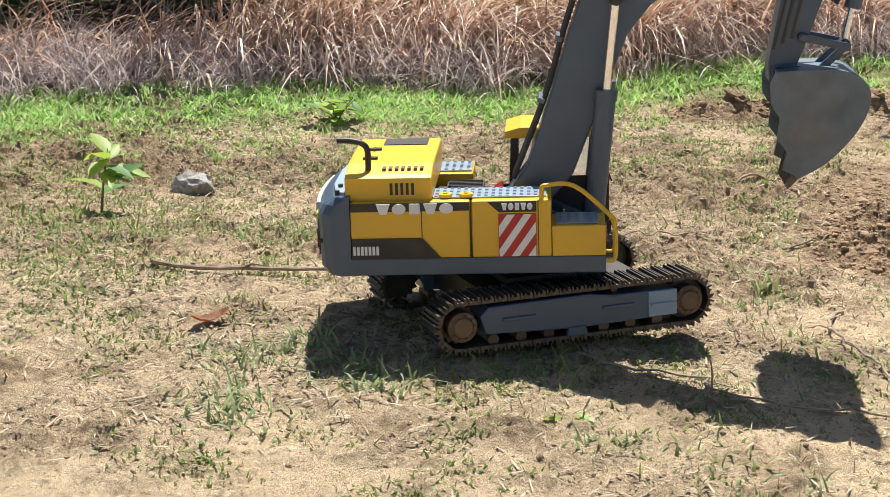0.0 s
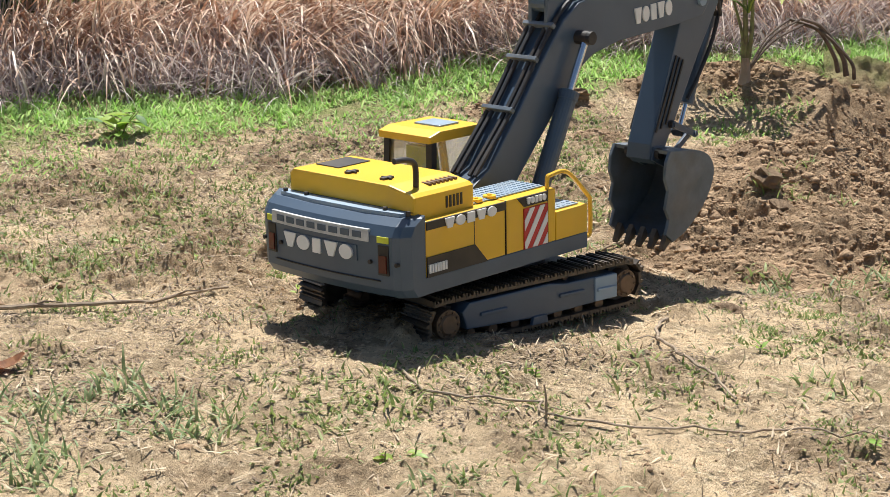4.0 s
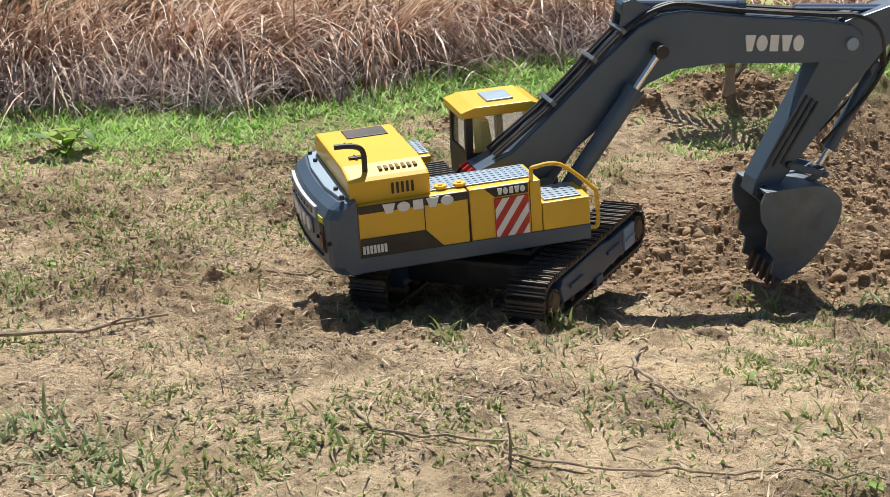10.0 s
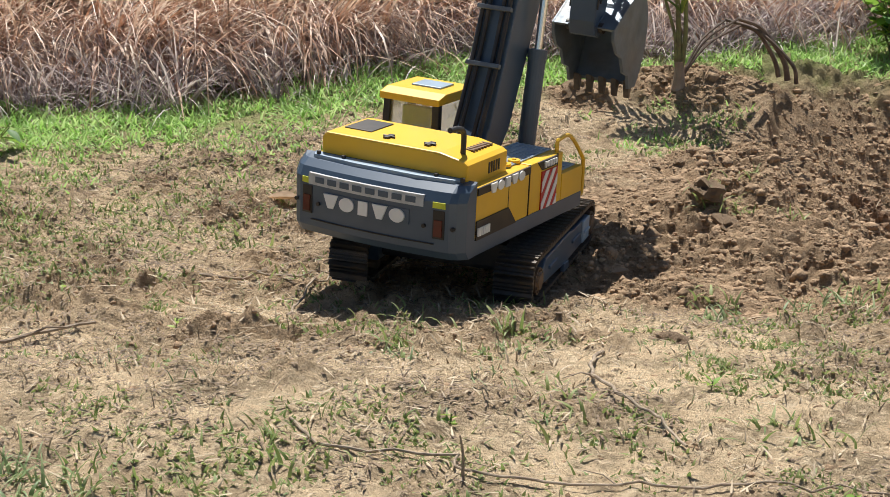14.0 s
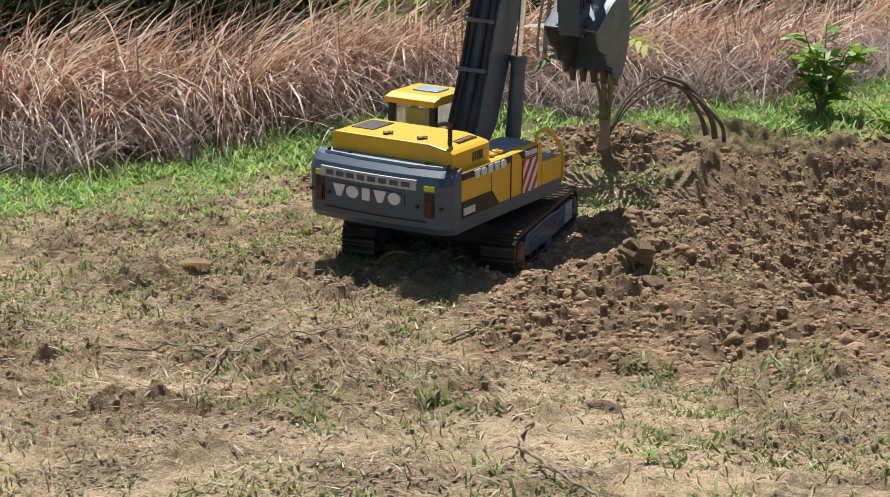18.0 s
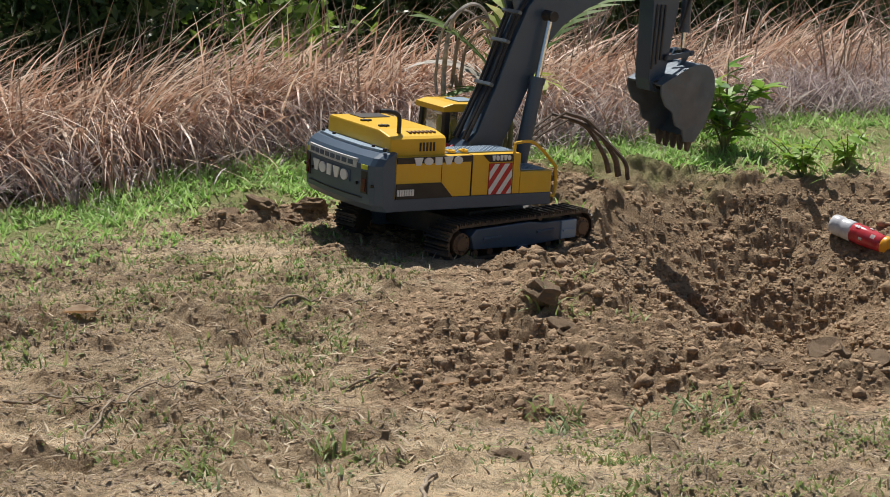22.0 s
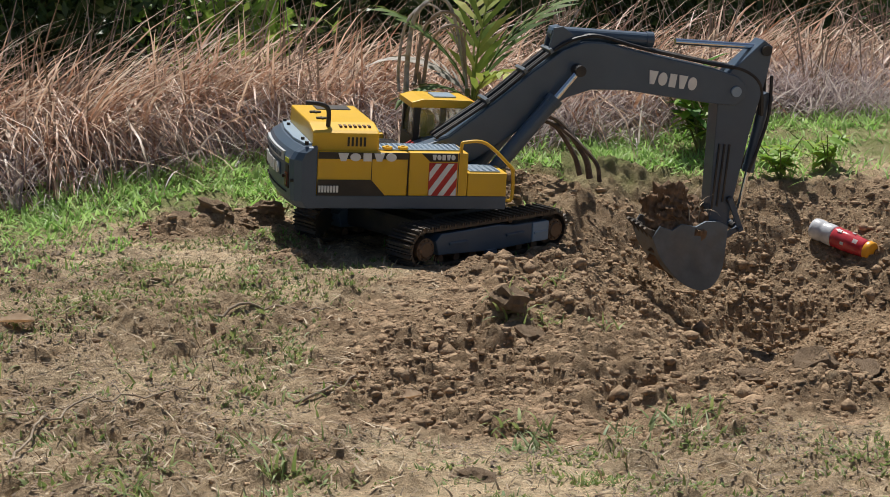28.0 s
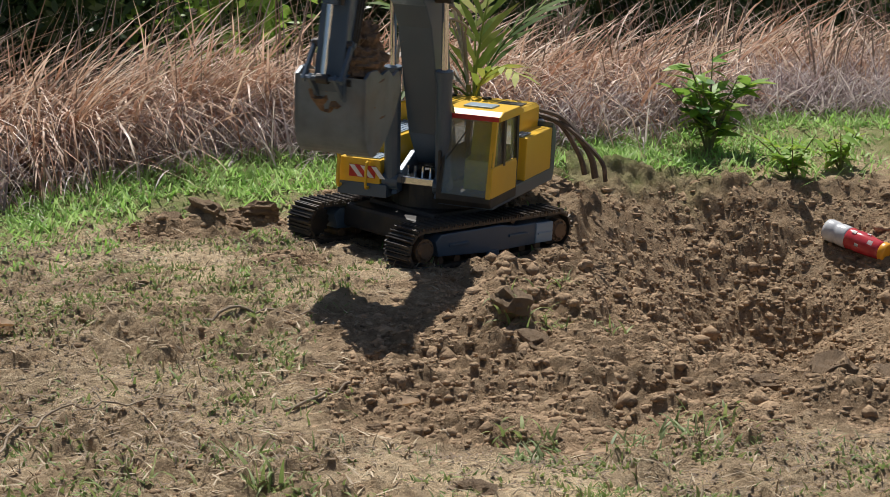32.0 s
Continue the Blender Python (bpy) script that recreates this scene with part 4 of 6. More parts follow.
lying("long_dry_stem", "long thin dry stem trailing over the sand", "dry stem", [(0.20, 3.07), (0.26, 3.00), (0.41, 3.01), (0.43, 2.97), (0.59, 2.96), (0.75, 2.99), (0.92, 2.97), (1.16, 2.98)], 0.0022, BARK, 0.0014, 0.004, 4)
lying("curved_branch", "curved dry branch on the bare soil", "branch", [(0.08, 3.75), (0.08, 3.86), (0.11, 4.04), (0.18, 4.13), (0.27, 4.22)], 0.0024, BARK, 0.0012, 0.012, 3)
lying("dry_stick", "short dry stick on the sand", "stick", [(-0.13, 4.03), (-0.01, 4.06), (0.08, 4.05)], 0.003, BARK, 0.0015, 0.004, 1)
lying("dry_stick", "short dry stick on the sand", "stick", [(0.44, 4.17), (0.52, 4.23), (0.56, 4.30)], 0.003, BARK, 0.0015, 0.004, 1)
lying("dry_stick", "short dry stick on the sand", "stick", [(0.27, 4.67), (0.36, 4.71), (0.47, 4.69)], 0.003, BARK, 0.0015, 0.004, 1)
ob = part("stick_stump", tube(bmesh.new(), smooth([(0.43, 2.96, hz(0.43, 2.96) - 0.004), (0.430, 2.96, hz(0.43, 2.96) + 0.03), (0.426, 2.960, hz(0.43, 2.96) + 0.055)], 4), 0.0024, 7, 0.0012), BARK)
tagged(ob, "dry stick standing upright in the sand", "stick")


def flat_leaf(name, label, x, y, L, W, material, az, curl):
    bm = bmesh.new()
    rows = []
    for i in range(6):
        u = i / 5
        w = W * math.sin(math.pi * min(max(u, 0.06), 0.96)) ** 0.6
        rows.append([bm.verts.new(((u - 0.5) * L, s * w / 2, 0.004 + curl * L * (2 * u - 1) ** 2 + 0.25 * w * abs(s))) for s in (-1, 0, 1)])
    for A, B in zip(rows, rows[1:]):
        for k in (0, 1):
            bm.faces.new((A[k], A[k + 1], B[k + 1], B[k]))
    bmesh.ops.solidify(bm, geom=bm.faces[:], thickness=0.0012)
    ob = part(name, bm, material)
    ob.matrix_basis = Matrix.Translation((x, y, hz(x, y) + 0.001)) @ Matrix.Rotation(az, 4, "Z")
    return tagged(ob, label, "dead leaf")


RUSTLEAF = mat("rusty_leaf", (0.46, 0.22, 0.10), 0.7, rgb2=(0.28, 0.12, 0.06), scale=60)
flat_leaf("dead_leaf", "curled rusty brown dead leaf on the sand", -0.42, 3.04, 0.075, 0.03, RUSTLEAF, 0.9, 0.22)
flat_leaf("dead_leaf", "flat pale brown dead leaf on the soil", -0.07, 4.59, 0.06, 0.045, CARD, 0.1, 0.03)
flat_leaf("dead_leaf", "flat pale brown dead leaf on the soil", 0.62, 4.17, 0.05, 0.04, CARD, 0.5, 0.05)


def lathe(prof, seg=24):
    """A profile of length and radius turned about x."""
    bm = bmesh.new()
    rings = [[bm.verts.new((x, q * math.cos(2 * math.pi * k / seg), q * math.sin(2 * math.pi * k / seg))) for k in range(seg)] for x, q in prof]
    for A, B in zip(rings, rings[1:]):
        for k in range(seg):
            f = bm.faces.new((A[k], A[(k + 1) % seg], B[(k + 1) % seg], B[k]))
            f.smooth = True
    bm.faces.new(rings[0][::-1])
    bm.faces.new(rings[-1])
    return bm


b0, b1 = Vector((1.610, 5.842, -0.108)), Vector((1.722, 5.722, -0.137))
bottle = thing("drink_bottle", "crumpled red and white plastic drink bottle lying in the pit", "bottle")
d = (b1 - b0).normalized()
bottle.matrix_basis = Matrix.Translation(b0) @ d.to_track_quat("X", "Z").to_matrix().to_4x4() @ Matrix.Diagonal((1, 0.84, 0.84, 1))
part("bottle_base", lathe([(0.0, 0.018), (0.004, 0.030), (0.012, 0.032), (0.030, 0.0315), (0.036, 0.029), (0.042, 0.0315), (0.062, 0.0315), (0.066, 0.030)]), PETWHITE, bottle, "crumpled milky white bottle bottom")
part("bottle_body", lathe([(0.066, 0.030), (0.070, 0.0322), (0.085, 0.030), (0.098, 0.0318), (0.118, 0.0300), (0.130, 0.0285), (0.150, 0.0265), (0.160, 0.0250)]), PETRED, bottle, "red bottle body")
part("bottle_cap", lathe([(0.158, 0.0262), (0.160, 0.0275), (0.173, 0.0275), (0.175, 0.0245)]), CAPY, bottle, "yellow screw cap")
for x0, t0, w, h in ((0.078, 1.9, 0.012, 0.010), (0.128, 2.3, 0.013, 0.012), (0.098, 3.0, 0.010, 0.008), (0.112, 1.5, 0.010, 0.007)):
    bm = bmesh.new()
    grid = [[bm.verts.new((x0 + w * i / 2, 0.0326 * math.cos(t0 + h / 0.03 * j / 3), 0.0326 * math.sin(t0 + h / 0.03 * j / 3))) for j in range(4)] for i in range(3)]
    for i in range(2):
        for j in range(3):
            bm.faces.new((grid[i][j], grid[i + 1][j], grid[i + 1][j + 1], grid[i][j + 1]))
    bmesh.ops.solidify(bm, geom=bm.faces[:], thickness=0.0008)
    part("label_patch", bm, WHITE, bottle, "white patch of the bottle's print")

# the soil that the bucket takes up
MOIST = mat("moist_brown_soil", (0.27, 0.165, 0.095), 0.95, rgb2=(0.13, 0.08, 0.045), scale=70, bump=1.0, bscale=170)


soil_load = thing("soil_load", "heap of brown soil with grass roots that the bucket lifts", "soil")
for i, (x, y, z, rx, ry, rz) in enumerate([(0.076, 0, 0.034, 0.074, 0.072, 0.072), (0.115, 0.0, -0.045, 0.050, 0.055, 0.060), (0.055, 0.03, -0.025, 0.045, 0.045, 0.035), (0.135, -0.03, -0.015, 0.035, 0.035, 0.035)]):
    bm = heap_mesh(rx, ry, rz, 300 + 11 * i)
    bmesh.ops.translate(bm, vec=(x, y, z), verts=bm.verts)
    part("load_core" if i == 0 else "clod", bm, MOIST, soil_load)
lr = np.random.RandomState(5)
pts = np.stack([lr.uniform(0.02, 0.14, 40), lr.uniform(-0.06, 0.06, 40), lr.uniform(0.02, 0.05, 40)], -1)
roots = blades("root_grass", STRAW, pts, lr, 0.07, 0.003, 1.0, 0.8, 3, parent=soil_load)
roots.matrix_basis = Matrix.Diagonal((1, 1, -1, 1))

# ---- the model excavator ----
HW, LW = 0.167, 0.167          # reach of the house to its right and left
SILL, YB, BLK, BND, TOP = 0.1495, 0.177, 0.209, 0.2535, 0.268
XR, XF = -0.206, 0.1975          # rear seam, front of the right-hand tank
SLEW, SINK = 0.0823, 0.0371     # the slew axis in the house, the house's foot over the ground

excavator = thing("excavator", "yellow and dark grey scale-model tracked excavator on sandy ground", "excavator")


def marks(name, material, parent, label, x0, x1, z0, z1, y, shapes, thick=0.0012, turn=0.0):
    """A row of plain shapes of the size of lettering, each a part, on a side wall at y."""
    n, mid = len(shapes), Vector(((x0 + x1) / 2, y, (z0 + z1) / 2))
    w = (x1 - x0) / n
    for i, s in enumerate(shapes):
        a, b = x0 + (i + 0.06) * w, x0 + (i + 0.94) * w
        m, h = (a + b) / 2, (z0 + z1) / 2
        if s == "wedge":
            poly = [(a, z1), (b, z1), (m + 0.22 * w, z0), (m - 0.22 * w, z0)]
        elif s == "disc":
            poly = [(m + (b - a) / 2 * math.cos(k * math.pi / 8), h + (z1 - z0) / 2 * math.sin(k * math.pi / 8)) for k in range(16)]
        else:
            poly = [(a + 0.1 * w, z0), (b - 0.1 * w, z0), (b - 0.1 * w, z1), (a + 0.1 * w, z1)]
        bm = prism(bmesh.new(), poly, y - thick, y + thick)
        if turn:
            bmesh.ops.rotate(bm, cent=mid, matrix=Matrix.Rotation(radians(turn), 3, "Y"), verts=bm.verts)
        part(name, bm, material, parent, label)


MARK = ("wedge", "disc", "bar", "wedge", "disc")


# undercarriage, about the slew axis, x ahead
GAUGE, SHOE, WB, RT = 0.149, 0.070, 0.194, 0.0362


def track_line(s):
    """A point and the turn on the chain's loop at length s."""
    flat, arc = 2 * WB, math.pi * RT
    s = s % (2 * flat + 2 * arc)
    zc = RT + 0.010
    if s < flat:
        return -WB + s, zc + RT, 0.0
    s -= flat
    if s < arc:
        t = s / RT
        return WB + RT * math.sin(t), zc + RT * math.cos(t), t
    s -= arc
    if s < flat:
        return WB - s, zc - RT, math.pi
    t = (s - flat) / RT
    return -WB - RT * math.sin(t), zc - RT * math.cos(t), math.pi + t


LOOP = 4 * WB + 2 * math.pi * RT
NSHOE = 46
shoe_bm = bmesh.new()
pw = LOOP / NSHOE
prism(shoe_bm, [(-0.5 * pw, -0.002), (0.46 * pw, -0.002), (0.46 * pw, 0.003), (0.32 * pw, 0.009), (0.22 * pw, 0.009), (0.16 * pw, 0.003), (-0.02 * pw, 0.003), (-0.08 * pw, 0.007), (-0.16 * pw, 0.007),
                (-0.22 * pw, 0.003), (-0.34 * pw, 0.003), (-0.4 * pw, 0.009), (-0.5 * pw, 0.009)], -SHOE / 2, SHOE / 2)
first_shoe = part("track_shoe", shoe_bm, STEEL, excavator, "dusty steel track shoe")
SHOES = []
for side in (-1, 1):
    for i in range(NSHOE):
        x, z, a = track_line(i * pw)
        ob = first_shoe if not SHOES else first_shoe.copy()
        if SHOES:
            scene.collection.objects.link(ob)
        ob.matrix_basis = Matrix.Translation((x, side * GAUGE, z)) @ Matrix.Rotation(a, 4, "Y")
        SHOES.append((ob, side, i))


def undercarriage():
    bm = bmesh.new()
    box(bm, -0.09, 0.09, -0.10, 0.10, 0.045, 0.095, 0.01)
    box(bm, -0.14, -0.05, -0.12, 0.12, 0.035, 0.085, 0.008)
    box(bm, 0.05, 0.14, -0.12, 0.12, 0.035, 0.085, 0.008)
    part("lower_frame", bm, RUBBER, excavator, "dark steel lower frame between the tracks")
    bm = bmesh.new()
    cyl(bm, (0, 0, 0.09), (0, 0, SILL + 0.004), 0.085, 32)
    part("slew_ring", bm, RUBBER, excavator)
    for side in (-1, 1):
        y0, y1 = sorted((side * (GAUGE - 0.030), side * (GAUGE + 0.036)))
        bm = bmesh.new()
        prism(bm, [(-0.155, 0.030), (-0.165, 0.060), (-0.150, 0.074), (0.02, 0.076), (0.06, 0.070), (0.17, 0.070), (0.17, 0.026), (0.0, 0.022)], y0, y1, 0.003)
        fr = part("track_frame", bm, GREY, excavator, "dark grey painted track frame")
        yo = side * (GAUGE + 0.036)
        for xx in (-0.10, 0.07):
            bm = bmesh.new()
            box(bm, xx - 0.028, xx + 0.028, yo - 0.004, yo + 0.004, 0.048, 0.054, 0.0015)
            part("step_bar", bm, GREY, fr)
        bm = bmesh.new()
        box(bm, 0.122, 0.172, yo - 0.003, yo + 0.003, 0.027, 0.069, 0.002)
        box(bm, 0.126, 0.168, yo - 0.006, yo + 0.006, 0.044, 0.049, 0.001)
        part("tensioner_cover", bm, LIGHTGREY, fr)
        bm = bmesh.new()
        prism(bm, [(-0.02, 0.012), (0.015, 0.012), (0.012, 0.026), (-0.017, 0.026)], yo - 0.004, yo + 0.004, 0.001)
        part("chain_guide", bm, GREY, fr)
        for xx, nm in ((-WB, "sprocket"), (WB, "idler")):
            bm = bmesh.new()
            if nm == "sprocket":
                k = 15
                prism(bm, [((RT - 0.002 - (0.006 if j % 2 else 0)) * math.cos(math.pi * j / k), (RT - 0.002 - (0.006 if j % 2 else 0)) * math.sin(math.pi * j / k)) for j in range(2 * k)], -0.009, 0.009)
            else:
                cyl(bm, (0, -0.016, 0), (0, 0.016, 0), RT - 0.003, 28)
            w = part(nm, bm, STEEL, excavator)
            w.matrix_basis = Matrix.Translation((xx, side * GAUGE, RT + 0.010))
            bm = bmesh.new()
            cyl(bm, (0, 0, 0), (0, side * 0.036, 0), 0.024, 24)
            cyl(bm, (0, side * 0.036, 0), (0, side * 0.040, 0), 0.018, 24, 0.015)
            for j in range(10):
                t = 2 * math.pi * j / 10
                cyl(bm, (0.0195 * math.cos(t), side * 0.034, 0.0195 * math.sin(t)), (0.0195 * math.cos(t), side * 0.039, 0.0195 * math.sin(t)), 0.002, 6)
            part("hub", bm, RUST, w, "rusty bolted hub")
            WHEELS.append((w, side, xx))
        for j in range(7):
            bm = bmesh.new()
            cyl(bm, (-0.14 + j * 0.047, side * (GAUGE - 0.026), 0.018), (-0.14 + j * 0.047, side * (GAUGE + 0.026), 0.018), 0.009, 12)
            part("roller", bm, RUST, excavator)
        for xx in (-0.07, 0.07):
            bm = bmesh.new()
            cyl(bm, (xx, side * (GAUGE - 0.02), 0.076), (xx, side * (GAUGE + 0.02), 0.076), 0.006, 12)
            part("carrier_roller", bm, RUST, excavator)


WHEELS = []
undercarriage()


# house: deck, tanks and panels
def house_parts():
    bm = bmesh.new()
    prism(bm, [(XR, -HW), (XF, -HW), (XF, -0.06), (0.10, -0.06), (0.10, 0.05), (XF - 0.01, 0.05), (XF - 0.01, LW), (XR, LW)], SILL, YB, 0.002, "z")
    house = part("house", bm, GREY, excavator, "dark grey deck frame of the upper body")
    for nm, x0, x1 in (("rear_side_box", XR + 0.001, -0.016), ("middle_side_box", -0.013, XF - 0.085)):
        bm = bmesh.new()
        box(bm, x0, x1, -HW, -0.065, YB, TOP, 0.003)
        part(nm, bm, YELLOW, house, "glossy yellow side box")
    bm = bmesh.new()
    box(bm, XR + 0.001, -0.02, 0.06, LW, YB, TOP, 0.003)
    part("left_side_box", bm, YELLOW, house, "glossy yellow side box")
    bm = bmesh.new()
    box(bm, XR + 0.001, -0.06, -0.064, 0.059, YB, TOP - 0.02, 0.002)
    part("engine_bay", bm, BLACK, house, "black engine bay floor")
    bm = bmesh.new()
    prism(bm, [(XF - 0.084, YB), (XF, YB), (XF, 0.226), (XF - 0.084, 0.226)], -HW, -0.075, 0.002)
    part("front_step_box", bm, YELLOW, house, "glossy yellow stepped front tank")
    ys = -HW - 0.0022
    # black bands
    bm = bmesh.new()
    prism(bm, [(XR + 0.002, BND), (-0.016, BND), (-0.016, TOP - 0.001), (XR + 0.002, TOP - 0.001)], ys, -HW + 0.001)
    part("upper_stripe", bm, BLACK, house, "black stripe along the side")
    bm = bmesh.new()
    prism(bm, [(XR + 0.002, YB), (-0.062, YB), (-0.092, BLK + 0.001), (XR + 0.002, BLK + 0.001)], ys, -HW + 0.001)
    part("lower_stripe", bm, BLACK, house, "black slanted lower stripe")
    bm = bmesh.new()
    prism(bm, [(0.030, 0.250), (0.089, 0.250), (0.089, TOP - 0.001), (0.012, TOP - 0.001)], ys, -HW + 0.001)
    part("front_stripe", bm, BLACK, house)
    marks("side_mark", WHITE, house, "white block of the side lettering", -0.165, -0.040, BND - 0.004, TOP - 0.002, ys - 0.0012, MARK)
    marks("small_mark", WHITE, house, "small white block of lettering", 0.034, 0.084, 0.2535, TOP - 0.0035, ys - 0.0012, MARK)
    marks("type_mark", WHITE, house, "small white block of lettering", -0.203, -0.160, 0.184, 0.198, ys - 0.0012, ("bar",) * 7)
    # seams
    for xx, z0, z1 in ((-0.092, BLK, BND), (-0.0145, YB, TOP), (0.092, YB, TOP)):
        bm = bmesh.new()
        box(bm, xx - 0.0007, xx + 0.0007, -HW - 0.0006, -HW + 0.002, z0, z1)
        part("panel_seam", bm, BLACK, house)
    # red and white warning board
    bm = bmesh.new()
    prism(bm, [(0.029, YB + 0.001), (0.089, YB + 0.001), (0.089, 0.247), (0.029, 0.247)], ys, -HW + 0.001)
    wb = part("warning_board", bm, RED, house, "red board with white slanting stripes")
    x0, x1, z0, z1 = 0.030, 0.088, YB + 0.002, 0.246
    for k in range(-1, 4):
        a = x0 - 0.034 + k * 0.0265
        poly = [(a, z0), (a + 0.0125, z0), (a + 0.0125 + 0.047, z1), (a + 0.047, z1)]
        cut = []
        for (px, pz), (qx, qz) in zip(poly, poly[1:] + poly[:1]):
            cut.append((px, pz))
            for lim in (x0, x1):
                if (px - lim) * (qx - lim) < 0:
                    t = (lim - px) / (qx - px)
                    cut.append((lim, pz + t * (qz - pz)))
        cut = [(p, q) for p, q in cut if x0 - 1e-6 <= p <= x1 + 1e-6]
        if k == 2:
            cut = [(a, z0), (min(a + 0.0125, x1), z0), (x1, z0 + (x1 - a - 0.0125) * 66 / 47 if a + 0.0125 < x1 else z0), (x1, z0 + (x1 - a) * 66 / 47)]
            cut = [c for i, c in enumerate(cut) if c not in cut[:i]]
        if len(cut) >= 3 and max(c[0] for c in cut) - min(c[0] for c in cut) > 0.004:
            bm = bmesh.new()
            cx, cz = sum(c[0] for c in cut) / len(cut), sum(c[1] for c in cut) / len(cut)
            cut = sorted(set(cut), key=lambda c: math.atan2(c[1] - cz, c[0] - cx))
            prism(bm, cut, ys - 0.0012, ys + 0.0006)
            part("white_bar", bm, WHITE, wb)
    # front board on the step box
    bm = bmesh.new()
    prism(bm, [(-HW + 0.025, 0.188), (-0.085, 0.188), (-0.085, 0.213), (-HW + 0.025, 0.213)], XF - 0.001, XF + 0.002, 0, "x")
    part("front_warning_board", bm, RED, house, "small red and white striped board")
    for k in range(3):
        bm = bmesh.new()
        a = -HW + 0.045 + k * 0.024
        prism(bm, [(a, 0.189), (a + 0.011, 0.189), (a - 0.009, 0.212), (a - 0.020, 0.212)], XF + 0.001, XF + 0.003, 0, "x")
        part("white_bar", bm, WHITE, house)
    # chequer plates with studs
    for x0, x1, y0, y1, z in ((-0.075, 0.105, -0.146, -0.075, TOP), (XF - 0.078, XF - 0.012, -0.157, -0.082, 0.226), (-0.085, -0.022, 0.075, 0.155, TOP)):
        bm = bmesh.new()
        box(bm, x0, x1, y0, y1, z + 0.0005, z + 0.003, 0.0008)
        pl = part("chequer_plate", bm, PLATE, house, "blue-grey chequered anti-slip plate")
        bm = bmesh.new()
        nx, ny = int((x1 - x0) / 0.011), int((y1 - y0) / 0.011)
        for i in range(nx):
            for j in range(ny):
                cx, cy = x0 + (i + 0.5) * (x1 - x0) / nx, y0 + (j + 0.5) * (y1 - y0) / ny
                box(bm, cx - 0.0028, cx + 0.0028, cy - 0.0018, cy + 0.0018, z + 0.003, z + 0.0042)
        tagged(part("studs", bm, LIGHTGREY, house), kind="stuff")
    for xx in (-0.055, -0.022):
        bm = bmesh.new()
        cyl(bm, (xx, -0.138, TOP + 0.002), (xx, -0.138, TOP + 0.007), 0.011, 20)
        cyl(bm, (xx, -0.138, TOP + 0.007), (xx, -0.138, TOP + 0.009), 0.004, 12)
        part("filler_cap", bm, YELLOW, house, "round yellow filler cap")
    # grille in front of the hood
    bm = bmesh.new()
    box(bm, -0.062, 0.0, -0.06, 0.055, TOP - 0.035, TOP - 0.012, 0.002)
    part("intake_grille", bm, MESHBLACK, house, "black intake grille")
    for k in range(9):
        bm = bmesh.new()
        yy = -0.05 + k * 0.0115
        box(bm, -0.058, -0.002, yy, yy + 0.003, TOP - 0.012, TOP - 0.008)
        part("grille_bar", bm, RUBBER, house)
    # handrail on the right front
    bm = bmesh.new()
    tube(bm, smooth([(0.098, -HW + 0.006, TOP - 0.02), (0.098, -HW + 0.006, TOP + 0.015), (0.106, -HW + 0.006, TOP + 0.022), (0.150, -HW + 0.006, TOP + 0.020), (0.205, -HW + 0.006, 0.240), (0.212, -HW + 0.006, 0.225), (0.212, -HW + 0.006, 0.172), (0.196, -HW + 0.006, 0.168)], 5), 0.0038, 8)
    part("handrail", bm, YELLOW, house, "bent yellow handrail")
    bm = bmesh.new()
    tube(bm, smooth([(0.205, -0.1, 0.222), (0.212, -0.1, 0.215), (0.212, -0.1, 0.172), (0.196, -0.1, 0.168)], 4), 0.0032, 8)
    part("handrail", bm, YELLOW, house, "bent yellow handrail")
    # boom foot bracket and hoses
    bm = bmesh.new()
    for yy in (-0.052, 0.040):
        prism(bm, [(0.02, SILL + 0.02), (0.19, SILL + 0.01), (0.16, 0.205), (0.09, 0.235), (0.045, 0.235)], yy, yy + 0.012, 0.002)
    part("boom_bracket", bm, GREY, house, "dark steel boom foot bracket")
    for k in range(4):
        yy = -0.03 + k * 0.018
        bm = bmesh.new()
        tube(bm, smooth([(0.00, yy, 0.225), (0.03, yy, 0.243 + 0.003 * k), (0.07, yy, 0.248), (0.11, yy, 0.240)], 6), 0.0035, 8)
        part("foot_hose", bm, RUBBER, house, "black hydraulic hose at the boom foot")
    for k in range(3):
        bm = bmesh.new()
        cyl(bm, (0.02, -0.03 + k * 0.022, 0.252), (0.032, -0.03 + k * 0.022, 0.260), 0.0045, 10)
        part("hose_fitting", bm, RED, house, "red hose fitting")
    bm = bmesh.new()
    box(bm, 0.11, 0.17, -0.045, 0.035, SILL + 0.03, SILL + 0.045, 0.002)
    for k in range(5):
        cyl(bm, (0.13, -0.04 + k * 0.017, SILL + 0.045), (0.13, -0.04 + k * 0.017, SILL + 0.062), 0.004, 10)
    part("valve_block", bm, CHROME, house, "bright metal valve block")
    return house


def rear_bulge(y):
    """How far the counterweight reaches behind the seam."""
    a = abs(2 * y + HW - LW) / (HW + LW)
    return 0.016 + 0.018 * (1 - min(max((a - 0.86) / 0.14, 0), 1) ** 2) + 0.014 * (1 - a * a)


